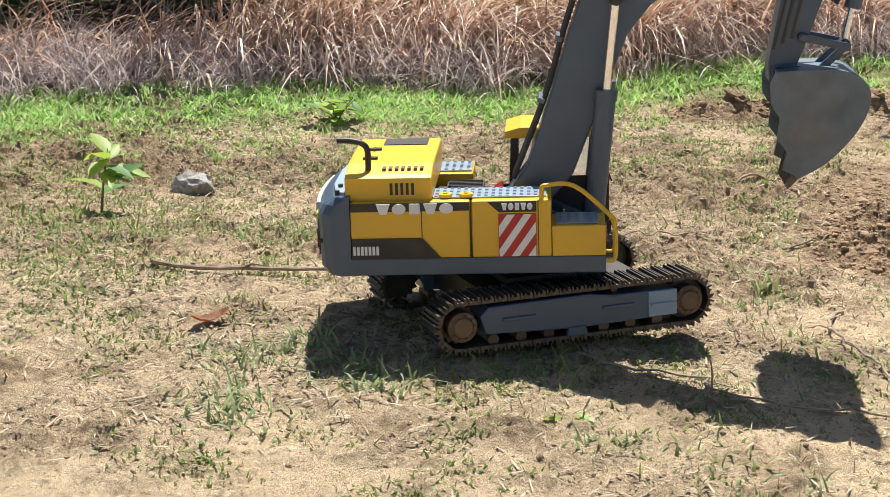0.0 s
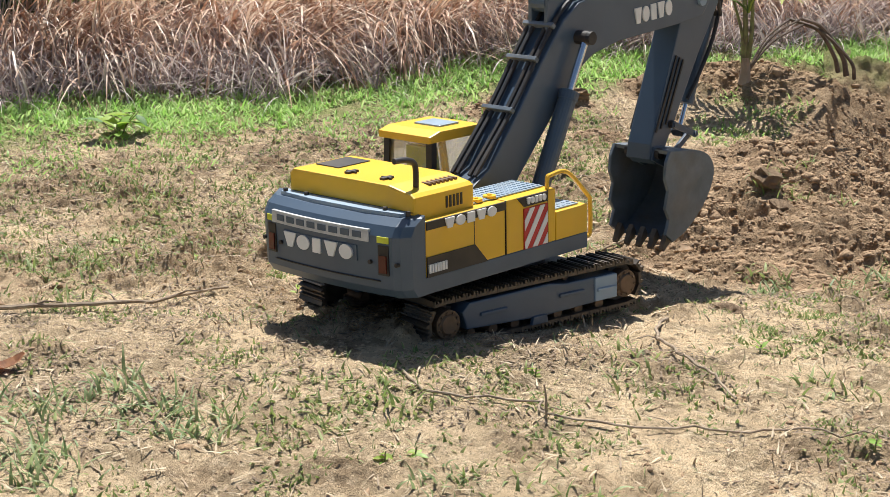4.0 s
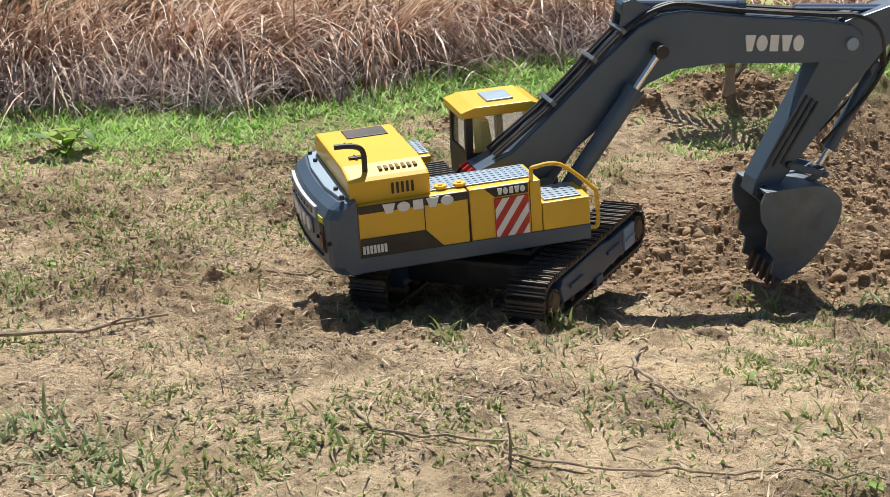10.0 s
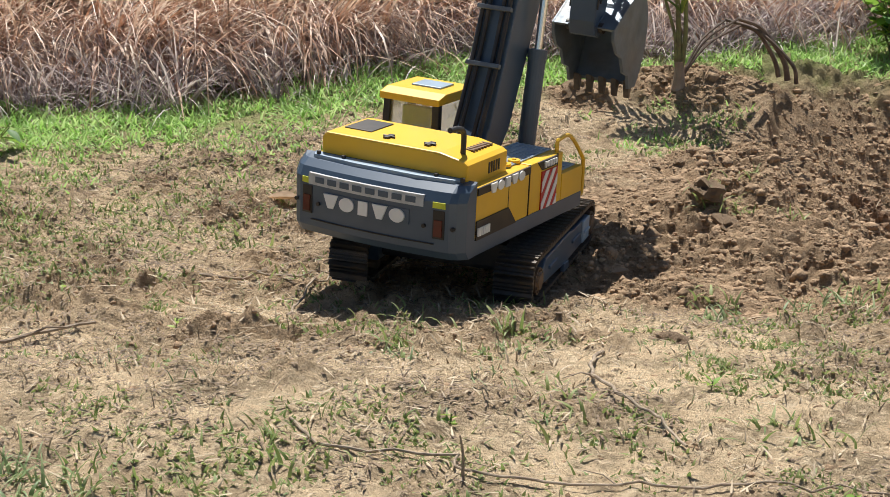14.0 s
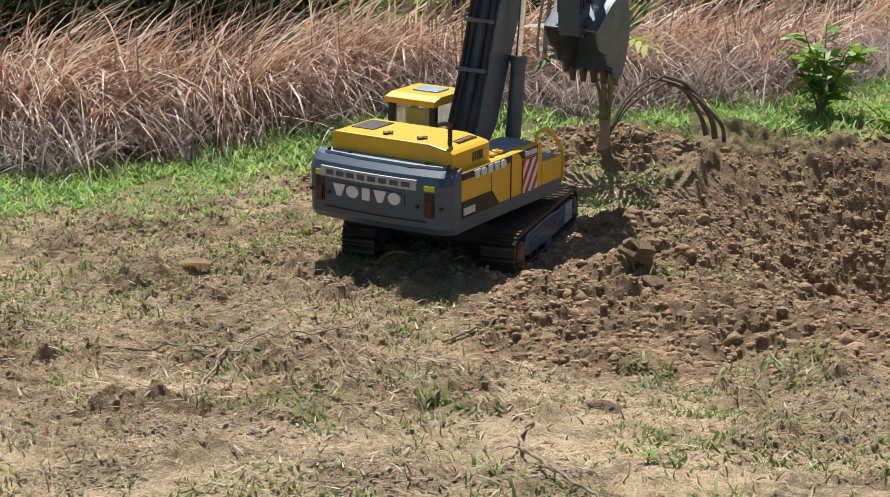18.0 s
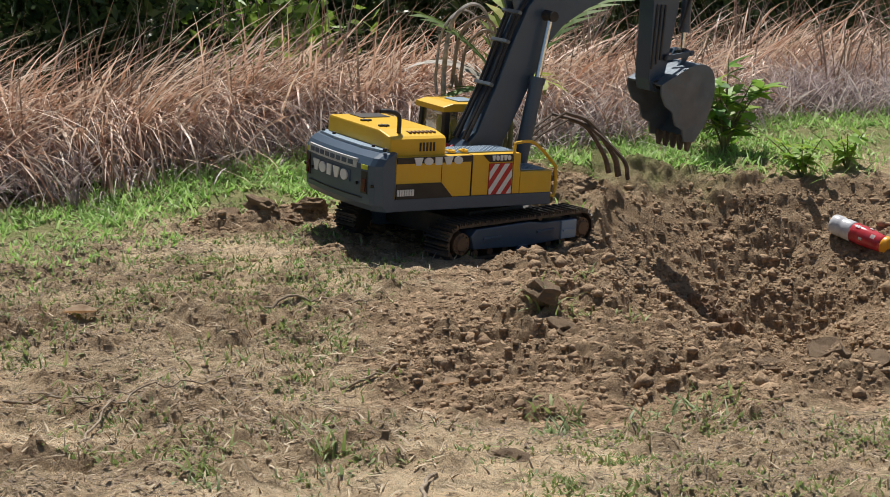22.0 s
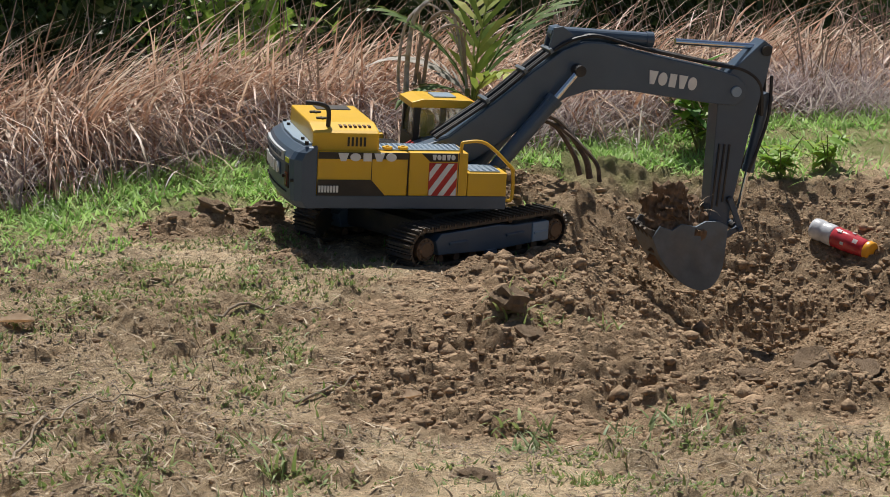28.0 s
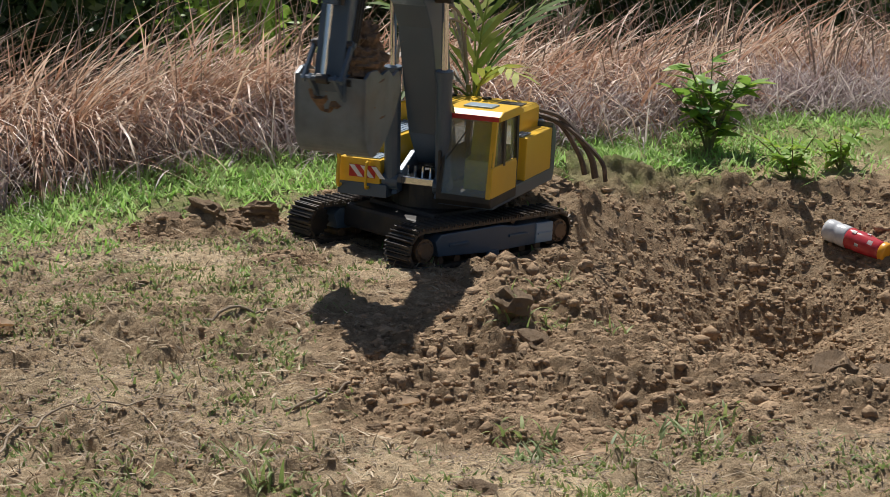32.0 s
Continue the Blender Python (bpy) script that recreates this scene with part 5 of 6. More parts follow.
def counterweight_parts():
    bm = bmesh.new()
    n = 30
    outline = []
    for i in range(n + 1):
        y = -HW + (HW + LW) * i / n
        edge = 1
        bul = rear_bulge(y)
        outline.append((y, bul, edge))
    rings = []
    for y, bul, e in outline:
        rx = XR - 0.012 - bul
        ring = [(XR, SILL), (rx + 0.010, SILL), (rx, SILL + 0.014), (rx - 0.003, TOP - 0.020), (rx + 0.006, TOP - 0.004), (rx + 0.022, TOP + 0.006), (XR, TOP + 0.010)]
        rings.append([bm.verts.new((min(a, XR), y, z)) for a, z in ring])
    for A, B in zip(rings, rings[1:]):
        k = len(A)
        for i in range(k):
            bm.faces.new((A[i], A[(i + 1) % k], B[(i + 1) % k], B[i]))
    bm.faces.new(rings[0])
    bm.faces.new(rings[-1][::-1])
    bmesh.ops.recalc_face_normals(bm, faces=bm.faces)
    cw = part("counterweight", bm, GREY, excavator, "rounded dark grey counterweight")

    def rear(y):
        return XR - 0.015 - rear_bulge(y)

    def on_rear(bm, y0, y1, z0, z1, proud=0.002, k=6):
        ring = []
        for i in range(k + 1):
            a = y0 + (y1 - y0) * i / k
            x = rear(a) - proud
            ring.append([bm.verts.new(v) for v in ((x, a, z0), (x, a, z1), (x + proud + 0.004, a, z1), (x + proud + 0.004, a, z0))])
        for P, Q in zip(ring, ring[1:]):
            for j in range(4):
                bm.faces.new((P[j], P[(j + 1) % 4], Q[(j + 1) % 4], Q[j]))
        bm.faces.new(ring[0])
        bm.faces.new(ring[-1])
        bmesh.ops.recalc_face_normals(bm, faces=bm.faces)
        return bm

    # the top's sunlit sheen is put into the colour: paler grey than the counterweight
    part("top_cover", prism(bmesh.new(), [(XR - 0.002, -HW + 0.02), (XR - 0.024, -HW + 0.03), (XR - 0.034, -0.07), (XR - 0.034, 0.05), (XR - 0.024, LW - 0.03), (XR - 0.002, LW - 0.02)], TOP + 0.005, TOP + 0.013, 0.002, "z"), LIGHTGREY, cw, "grey top cover, coloured lighter for its sunlit sheen")
    part("name_plate", on_rear(bmesh.new(), -0.10, 0.125, 0.237, 0.257), SILVER, cw, "silver plate with worn lettering")
    for i in range(8):
        a = 0.11 - i * 0.0255
        part("plate_mark", on_rear(bmesh.new(), a - 0.018, a, 0.242, 0.252, 0.0032, 1), GREY, cw)
    part("badge_plate", on_rear(bmesh.new(), -0.075, 0.095, 0.203, 0.228, 0.001), GREY, cw)
    for i, s0 in enumerate(MARK):
        a, bm = 0.0765 - i * 0.0325, bmesh.new()
        half, z0, z1 = 0.0145, 0.203, 0.227
        if s0 == "wedge":
            poly = [(a - half, z1), (a + half, z1), (a + 0.0055, z0), (a - 0.0055, z0)]
        elif s0 == "disc":
            poly = [(a + half * math.cos(k * math.pi / 8), 0.215 + 0.012 * math.sin(k * math.pi / 8)) for k in range(16)]
        else:
            poly = [(a - 0.009, z0), (a + 0.009, z0), (a + 0.009, z1), (a - 0.009, z1)]
        prism(bm, poly, rear(a) - 0.0036, rear(a) + 0.003, 0, "x")
        part("badge_mark", bm, WHITE, cw, "white block of the rear lettering")
    for sy in (-1, 1):
        a = sy * 0.128
        part("lamp_recess", on_rear(bmesh.new(), a - 0.010, a + 0.010, 0.186, 0.234, 0.0008, 2), BLACK, cw)
        part("tail_lamp", on_rear(bmesh.new(), a - 0.007, a + 0.007, 0.190, 0.218, 0.003, 2), REDLENS, cw, "dark red tail lamp")
        part("warning_sticker", on_rear(bmesh.new(), a - 0.011, a + 0.011, 0.238, 0.248, 0.0016, 2), HIVIS, cw, "small yellow warning sticker")
        for dy in (-0.024, 0.026):
            bm = bmesh.new()
            cyl(bm, (rear(a + dy) + 0.004, a + dy, 0.205), (rear(a + dy) - 0.003, a + dy, 0.205), 0.0035, 10)
            part("bolt", bm, BLACK, cw)
    bm = bmesh.new()
    on_rear(bm, -0.12, 0.12, 0.175, 0.1765, 0.0008)
    part("seam_line", bm, BLACK, cw)
    for yy in (-0.15, -0.10, 0.08, 0.13):
        bm = bmesh.new()
        cyl(bm, (XR - 0.02, yy, TOP + 0.010), (XR - 0.02, yy, TOP + 0.018), 0.004, 10)
        part("cover_bolt", bm, BLACK, cw)
    return cw


def hood_parts():
    bm = bmesh.new()
    x0, x1, y0, y1 = XR - 0.008, -0.075, -0.152, 0.132
    prism(bm, [(y0, TOP), (y1, TOP), (y1, TOP + 0.042), (y1 - 0.008, TOP + 0.050), (y0 + 0.055, TOP + 0.050), (y0 + 0.008, TOP + 0.041), (y0, TOP + 0.036)], x0, x1, 0.004, "x")
    hood = part("engine_hood", bm, YELLOW, excavator, "yellow engine hood with vents")
    for i in range(5):
        xx = -0.142 + i * 0.0085
        part("vent_slot", box(bmesh.new(), xx, xx + 0.0045, y0 - 0.0012, y0 + 0.002, TOP + 0.009, TOP + 0.028), BLACK, hood, "dark vertical vent slot")
    for i in range(7):
        xx = -0.155 + i * 0.010
        part("louvre", box(bmesh.new(), xx, xx + 0.0055, y0 + 0.022, y0 + 0.042, TOP + 0.0440, TOP + 0.0475), RUST, hood, "shallow top louvre")
    bm = bmesh.new()
    box(bm, x0 + 0.045, x1 - 0.02, 0.062, 0.116, TOP + 0.0495, TOP + 0.052, 0.001)
    part("hatch", bm, BLACK, hood, "small dark hatch")
    for yy in (0.015, -0.065):
        bm = bmesh.new()
        box(bm, x0 + 0.022, x0 + 0.046, yy, yy + 0.010, TOP + 0.0495, TOP + 0.054, 0.001)
        cyl(bm, (x0 + 0.034, yy - 0.006, TOP + 0.052), (x0 + 0.034, yy + 0.016, TOP + 0.052), 0.0022, 8)
        part("hinge", bm, BLACK, hood, "black hinge")
    bm = bmesh.new()
    box(bm, x0 - 0.0008, x0 + 0.001, y0 + 0.004, y1 - 0.004, TOP + 0.012, TOP + 0.0135)
    part("hood_seam", bm, BLACK, hood)
    bm = bmesh.new()
    tube(bm, smooth([(-0.178, -0.122, TOP + 0.042), (-0.178, -0.122, TOP + 0.075), (-0.186, -0.122, TOP + 0.087), (-0.205, -0.122, TOP + 0.092), (-0.226, -0.122, TOP + 0.093)], 6), 0.0048, 12)
    part("exhaust_pipe", bm, RUBBER, hood, "bent black exhaust pipe")
    return hood


def cab_parts():
    X0, X1, Y0, Y1, Z0, Z1 = 0.042, 0.212, 0.052, LW + 0.002, SILL + 0.006, 0.346
    bm = bmesh.new()
    prism(bm, [(X0, Z0), (X1 - 0.006, Z0), (X1, Z0 + 0.01), (X1, Z0 + 0.022), (X0, Z0 + 0.022)], Y0, Y1, 0.003)
    cab = part("cab", bm, RUBBER, excavator, "operator cab with yellow roof and dusty windows")
    zt = Z1 - 0.014
    zf = Z0 + 0.020
    for nm, mt, q in (("rear_panel", RUBBER, (X0, X0 + 0.006, Y0, Y1, zf, TOP - 0.004)), ("side_panel", RUBBER, (X0 + 0.006, X1 - 0.003, Y0, Y0 + 0.006, zf, TOP - 0.006)), ("cab_door", YELLOW, (X0 + 0.006, X1 - 0.003, Y1 - 0.006, Y1, zf, TOP - 0.03))):
        bm = bmesh.new()
        box(bm, *q, 0.0015)
        part(nm, bm, mt, cab, "yellow cab door below its window" if nm == "cab_door" else "")
    posts = [((X0 + 0.006, Y0 + 0.006), (X0 + 0.010, Y0 + 0.008)), ((X0 + 0.006, Y1 - 0.006), (X0 + 0.010, Y1 - 0.008)), ((X1 - 0.004, Y0 + 0.006), (X1 - 0.030, Y0 + 0.008)),
             ((X1 - 0.004, Y1 - 0.006), (X1 - 0.030, Y1 - 0.008)), ((0.135, Y1 - 0.006), (0.135, Y1 - 0.008))]
    for (a, b), (c, d) in posts:
        bm = bmesh.new()
        lo = zf if a > 0.19 else TOP - 0.035
        w = 0.0065 if a < 0.19 else 0.005
        vs = [(a - w, b - w, lo), (a + w, b - w, lo), (a + w, b + w, lo), (a - w, b + w, lo), (c - w, d - w, zt), (c + w, d - w, zt), (c + w, d + w, zt), (c - w, d + w, zt)]
        V = [bm.verts.new(v) for v in vs]
        for f in ((0, 3, 2, 1), (4, 5, 6, 7), (0, 1, 5, 4), (1, 2, 6, 5), (2, 3, 7, 6), (3, 0, 4, 7)):
            bm.faces.new([V[i] for i in f])
        part("cab_post", bm, YELLOW if a > 0.19 and b > 0.1 else RUBBER, cab)
    bm = bmesh.new()
    prism(bm, [(X0 - 0.006, zt - 0.004), (X1 - 0.026, zt - 0.004), (X1 - 0.026, zt + 0.006), (X1 - 0.045, Z1), (X0 + 0.02, Z1 + 0.001), (X0 - 0.006, zt + 0.008)], Y0 - 0.004, Y1 + 0.004, 0.003)
    part("roof", bm, YELLOW, cab, "yellow rounded cab roof")
    bm = bmesh.new()
    box(bm, X0 + 0.05, X0 + 0.10, Y0 + 0.025, Y1 - 0.03, Z1 - 0.002, Z1 + 0.004, 0.002)
    part("roof_hatch", bm, PLATE, cab, "pale roof hatch")
    bm = bmesh.new()
    box(bm, X1 - 0.032, X1 - 0.024, Y0, Y1, zt - 0.004, zt + 0.006, 0.001)
    part("visor", bm, RED, cab, "red strip above the windscreen")
    panes = [("rear_window", [(X0 + 0.004, Y0 + 0.008, TOP - 0.006), (X0 + 0.004, Y1 - 0.008, TOP - 0.006), (X0 + 0.008, Y1 - 0.010, zt), (X0 + 0.008, Y0 + 0.010, zt)]),
             ("side_window", [(X0 + 0.008, Y0 + 0.004, TOP - 0.006), (X1 - 0.006, Y0 + 0.004, TOP - 0.006), (X1 - 0.032, Y0 + 0.006, zt), (X0 + 0.012, Y0 + 0.006, zt)]),
             ("door_window", [(X0 + 0.008, Y1 - 0.004, TOP - 0.03), (X1 - 0.006, Y1 - 0.004, TOP - 0.03), (X1 - 0.032, Y1 - 0.006, zt), (X0 + 0.012, Y1 - 0.006, zt)]),
             ("windscreen", [(X1 - 0.001, Y0 + 0.006, zf + 0.001), (X1 - 0.001, Y1 - 0.006, zf + 0.001), (X1 - 0.027, Y1 - 0.008, zt), (X1 - 0.027, Y0 + 0.008, zt)])]
    for nm, q in panes:
        bm = bmesh.new()
        q = [Vector(v) for v in q]
        nrm = (q[1] - q[0]).cross(q[2] - q[0]).normalized() * 0.001
        A, B = [bm.verts.new(v + nrm) for v in q], [bm.verts.new(v - nrm) for v in q]
        bm.faces.new(A)
        bm.faces.new(B[::-1])
        for i in range(4):
            bm.faces.new((A[i], B[i], B[(i + 1) % 4], A[(i + 1) % 4]))
        ob = part(nm, bm, GLASS, cab, "dusty clear window pane")
        ob.visible_shadow = False
    bm = bmesh.new()
    prism(bm, [(0.085, zf + 0.001), (0.140, zf + 0.001), (0.140, TOP - 0.030), (0.104, TOP - 0.024), (0.096, TOP + 0.042), (0.080, TOP + 0.042)], 0.085, 0.15, 0.004)
    part("seat", bm, HIVIS, cab, "yellow-green operator seat")
    bm = bmesh.new()
    tube(bm, [(X1 + 0.002, Y0 + 0.02, TOP - 0.02), (X1 - 0.02, Y0 + 0.05, zt - 0.03)], 0.0015, 6)
    part("wiper", bm, BLACK, cab)
    return cab


house, counterweight, hood, cab = house_parts(), counterweight_parts(), hood_parts(), cab_parts()

# working arm: every part about its own pin, x towards the next pin
FOOT = Vector((0.063, 0, 0.237))
L_BOOM, L_ARM = 0.7022, 0.3077
BOOM_EYE = Vector((0.348, 0, 0.121))
CYL_BASE = Vector((0.178, 0, 0.185))
STICK_BASE = Vector((0.326, 0, 0.200))       # stick cylinder's foot on the boom's back
STICK_EYE = Vector((-0.098, 0, 0.062))       # its eye on the arm's tail
BKT_BASE = Vector((0.015, 0, 0.088))         # bucket cylinder's foot on the arm
LINK_PIN = Vector((0.244, 0, 0.020))         # rocker's pin on the arm
BKT_LUG = Vector((0.0174, 0, 0.044))          # lug on the bucket


def boom_parts():
    bm = bmesh.new()
    prism(bm, [(-0.030, -0.024), (0.0, -0.036), (0.095, -0.030), (0.24, 0.030), (0.325, 0.066), (0.385, 0.072), (0.46, 0.056), (0.66, -0.016), (0.715, -0.032), (0.742, -0.020), (0.748, 0.008), (0.730, 0.034),
               (0.68, 0.060), (0.52, 0.128), (0.430, 0.170), (0.385, 0.180), (0.335, 0.172), (0.26, 0.138), (0.16, 0.086), (0.05, 0.034), (-0.02, 0.026), (-0.034, 0.004)], -0.036, 0.036, 0.003)
    boom = part("boom", bm, GREY, excavator, "dark grey bent boom with hoses on its back")
    for sy in (-1, 1):
        marks("boom_mark", WHITE, boom, "white block of the boom lettering", 0.515, 0.635, 0.040, 0.070, sy * 0.0372, MARK[::-sy], turn=20)
        bm = bmesh.new()
        cyl(bm, (0.3574, 0, 0.1239), (0.3574, sy * 0.062, 0.1239), 0.013, 18)
        cyl(bm, (0.3574, sy * 0.062, 0.1239), (0.3574, sy * 0.070, 0.1239), 0.009, 12)
        part("pin_boss", bm, RUBBER, boom)
        bm = bmesh.new()
        cyl(bm, (0.721, sy * 0.034, 0.0), (0.721, sy * 0.042, 0.0), 0.012, 16)
        part("pin_cap", bm, LIGHTGREY, boom)
        pts = [(0.02, 0.036), (0.16, 0.094), (0.26, 0.147), (0.335, 0.182), (0.385, 0.190), (0.43, 0.182), (0.52, 0.138), (0.68, 0.070), (0.75, 0.042), (0.785, 0.0), (0.78, -0.07)]
        for k in range(2):
            bm = bmesh.new()
            tube(bm, smooth([(x, sy * (0.026 - 0.012 * k), z) for x, z in pts], 4), 0.0042, 8)
            part("hose", bm, RUBBER, boom, "black hydraulic hose")
    for x, z, a in ((0.15, 0.089, -24), (0.245, 0.138, -26), (0.31, 0.170, -22)):
        bm = bmesh.new()
        box(bm, -0.004, 0.004, -0.034, 0.034, 0.0, 0.011, 0.001, Matrix.Translation((x, 0, z)) @ Matrix.Rotation(radians(a), 4, "Y"))
        part("hose_clamp", bm, WORN, boom, "dull steel hose clamp")
    bm = bmesh.new()
    for sy in (-1, 1):
        prism(bm, [(0.30, 0.165), (0.385, 0.178), (0.345, 0.222), (0.325, 0.222)], sy * 0.018 - 0.004, sy * 0.018 + 0.004, 0.001)
    part("cylinder_lug", bm, GREY, boom)
    return boom


def arm_parts():
    bm = bmesh.new()
    prism(bm, [(-0.108, 0.078), (-0.122, 0.056), (-0.060, 0.000), (-0.030, -0.030), (0.02, -0.036), (0.10, -0.032), (0.311, -0.022), (0.339, -0.014), (0.343, 0.008), (0.326, 0.020), (0.271, 0.028), (0.10, 0.048),
               (0.02, 0.062), (-0.05, 0.074)], -0.028, 0.028, 0.003)
    arm = part("arm", bm, GREY, excavator, "dark grey dipper arm")
    for sy in (-1, 1):
        for k in range(3):
            bm = bmesh.new()
            box(bm, 0.125, 0.285 - 0.012 * k, sy * 0.030 - 0.0012, sy * 0.030 + 0.0012, -0.022 + 0.012 * k, -0.018 + 0.012 * k)
            part("side_rib", bm, RUBBER, arm)
        for px, pz, q, w in ((-0.098, 0.062, 0.012, 0.036), (0.322, 0.0, 0.011, 0.040), (LINK_PIN.x / 0.9555, LINK_PIN.z, 0.008, 0.038)):
            bm = bmesh.new()
            cyl(bm, (px, 0, pz), (px, sy * w, pz), q, 16)
            part("arm_pin", bm, RUBBER, arm)
        bm = bmesh.new()
        tube(bm, smooth([(-0.04, sy * 0.018, 0.088), (0.05, sy * 0.020, 0.092), (0.13, sy * 0.022, 0.076), (0.19, sy * 0.022, 0.060)], 5), 0.004, 8)
        part("arm_hose", bm, RUBBER, arm, "black hose along the arm")
    return arm


def bucket_parts():
    W = 0.080
    arc = [(-0.010, -0.010), (-0.006, 0.045), (0.0, 0.092), (0.015, 0.125), (0.042, 0.142), (0.074, 0.136), (0.106, 0.116), (0.136, 0.085), (0.160, 0.050), (0.176, 0.010)]
    inner = [(0.168, 0.012), (0.152, 0.047), (0.129, 0.080), (0.101, 0.109), (0.071, 0.128), (0.044, 0.133), (0.022, 0.118), (0.009, 0.089), (0.003, 0.044), (-0.002, -0.008)]
    bm = bmesh.new()
    prism(bm, [(p.x, p.z) for p in smooth([(a, 0, b) for a, b in arc], 3)] + [(p.x, p.z) for p in smooth([(a, 0, b) for a, b in inner], 3)], -W, W)
    bk = part("bucket", bm, WORN, excavator, "worn grey steel digging bucket")
    for sy in (-1, 1):
        bm = bmesh.new()
        prism(bm, [(p.x, p.z) for p in smooth([(a, 0, b) for a, b in arc], 3)] + [(0.158, -0.016), (0.128, -0.006), (0.105, -0.020), (0.070, -0.012), (0.045, -0.024), (0.012, -0.022)], sy * W - 0.004, sy * W + 0.004, 0.001)
        part("side_plate", bm, WORN, bk, "scuffed grey bucket side")
        bm = bmesh.new()
        prism(bm, [(-0.014, -0.012), (0.012, -0.016), (0.036, 0.040), (0.030, 0.066), (0.006, 0.066), (-0.014, 0.020)], sy * 0.034 - 0.004, sy * 0.034 + 0.004, 0.001)
        part("ear", bm, GREY, bk)
        for px, pz, q in ((0, 0, 0.010), (BKT_LUG.x / 0.95, BKT_LUG.z / 0.95, 0.008)):
            bm = bmesh.new()
            cyl(bm, (px, sy * 0.03, pz), (px, sy * 0.044, pz), q, 14)
            part("bucket_pin", bm, RUBBER, bk)
    for i in range(5):
        y = -W + 0.012 + i * (2 * W - 0.024) / 4
        bm = bmesh.new()
        prism(bm, [(0.154, 0.004), (0.174, 0.016), (0.179, 0.008), (0.194, -0.010), (0.189, -0.013), (0.166, -0.004)], y - 0.007, y + 0.007, 0.001)
        part("tooth", bm, SOILY, bk, "soil-stained bucket tooth")
    return bk


boom, arm, bucket = boom_parts(), arm_parts(), bucket_parts()
for ob in (boom, *boom.children):
    ob.data.transform(Matrix.Diagonal((0.9739, 1, 0.9739, 1)))
for ob in (arm, *arm.children):
    ob.data.transform(Matrix.Diagonal((0.9555, 1, 1, 1)))
for ob in (bucket, *bucket.children, *soil_load.children):
    ob.data.transform(Matrix.Diagonal((0.95, 0.82, 0.95, 1)))


def ram(barrel_name, rod_name, length, r, rr, label, dy=0.0):
    bm = bmesh.new()
    cyl(bm, (0.0, dy, 0), (length, dy, 0), r, 20)
    cyl(bm, (length - 0.012, dy, 0), (length + 0.004, dy, 0), r * 1.12, 20)
    cyl(bm, (0, dy - r, 0), (0, dy + r, 0), r * 1.1, 16)
    a = part(barrel_name, bm, GREY, excavator, "dark grey " + label + " barrel")
    bm = bmesh.new()
    cyl(bm, (0.0, dy, 0), (length * 0.95, dy, 0), rr, 16)
    b = part(rod_name, bm, CHROME, excavator, "bright chrome " + label + " rod")
    bm = bmesh.new()
    cyl(bm, (0, dy - r * 0.9, 0), (0, dy + r * 0.9, 0), rr * 1.7, 14)
    part("rod_eye", bm, RUBBER, b)
    return a, b


RAMS = [("boom", -0.055, ram("boom_cylinder_barrel", "boom_cylinder_rod", 0.235, 0.0165, 0.007, "boom cylinder", -0.055)),
        ("boom", 0.055, ram("boom_cylinder_barrel", "boom_cylinder_rod", 0.235, 0.0165, 0.007, "boom cylinder", 0.055)),
        ("stick", 0, ram("arm_cylinder_barrel", "arm_cylinder_rod", 0.215, 0.0155, 0.007, "arm cylinder")),
        ("bucket", 0, ram("bucket_cylinder_barrel", "bucket_cylinder_rod", 0.165, 0.0125, 0.0055, "bucket cylinder"))]


def link_bar(name, length, y, w, material):
    bm = bmesh.new()
    for sy in (-1, 1):
        prism(bm, [(-w, -w), (length + w, -w), (length + w, w), (-w, w)], sy * y - 0.003, sy * y + 0.003, 0.001)
    cyl(bm, (0, -y - 0.006, 0), (0, y + 0.006, 0), w * 0.8, 12)
    cyl(bm, (length, -y - 0.006, 0), (length, y + 0.006, 0), w * 0.8, 12)
    return part(name, bm, material, excavator)


ROCK, LINK = 0.072, 0.080
rocker, bucket_link = link_bar("rocker", ROCK, 0.036, 0.006, GREY), link_bar("bucket_link", LINK, 0.024, 0.006, GREY)


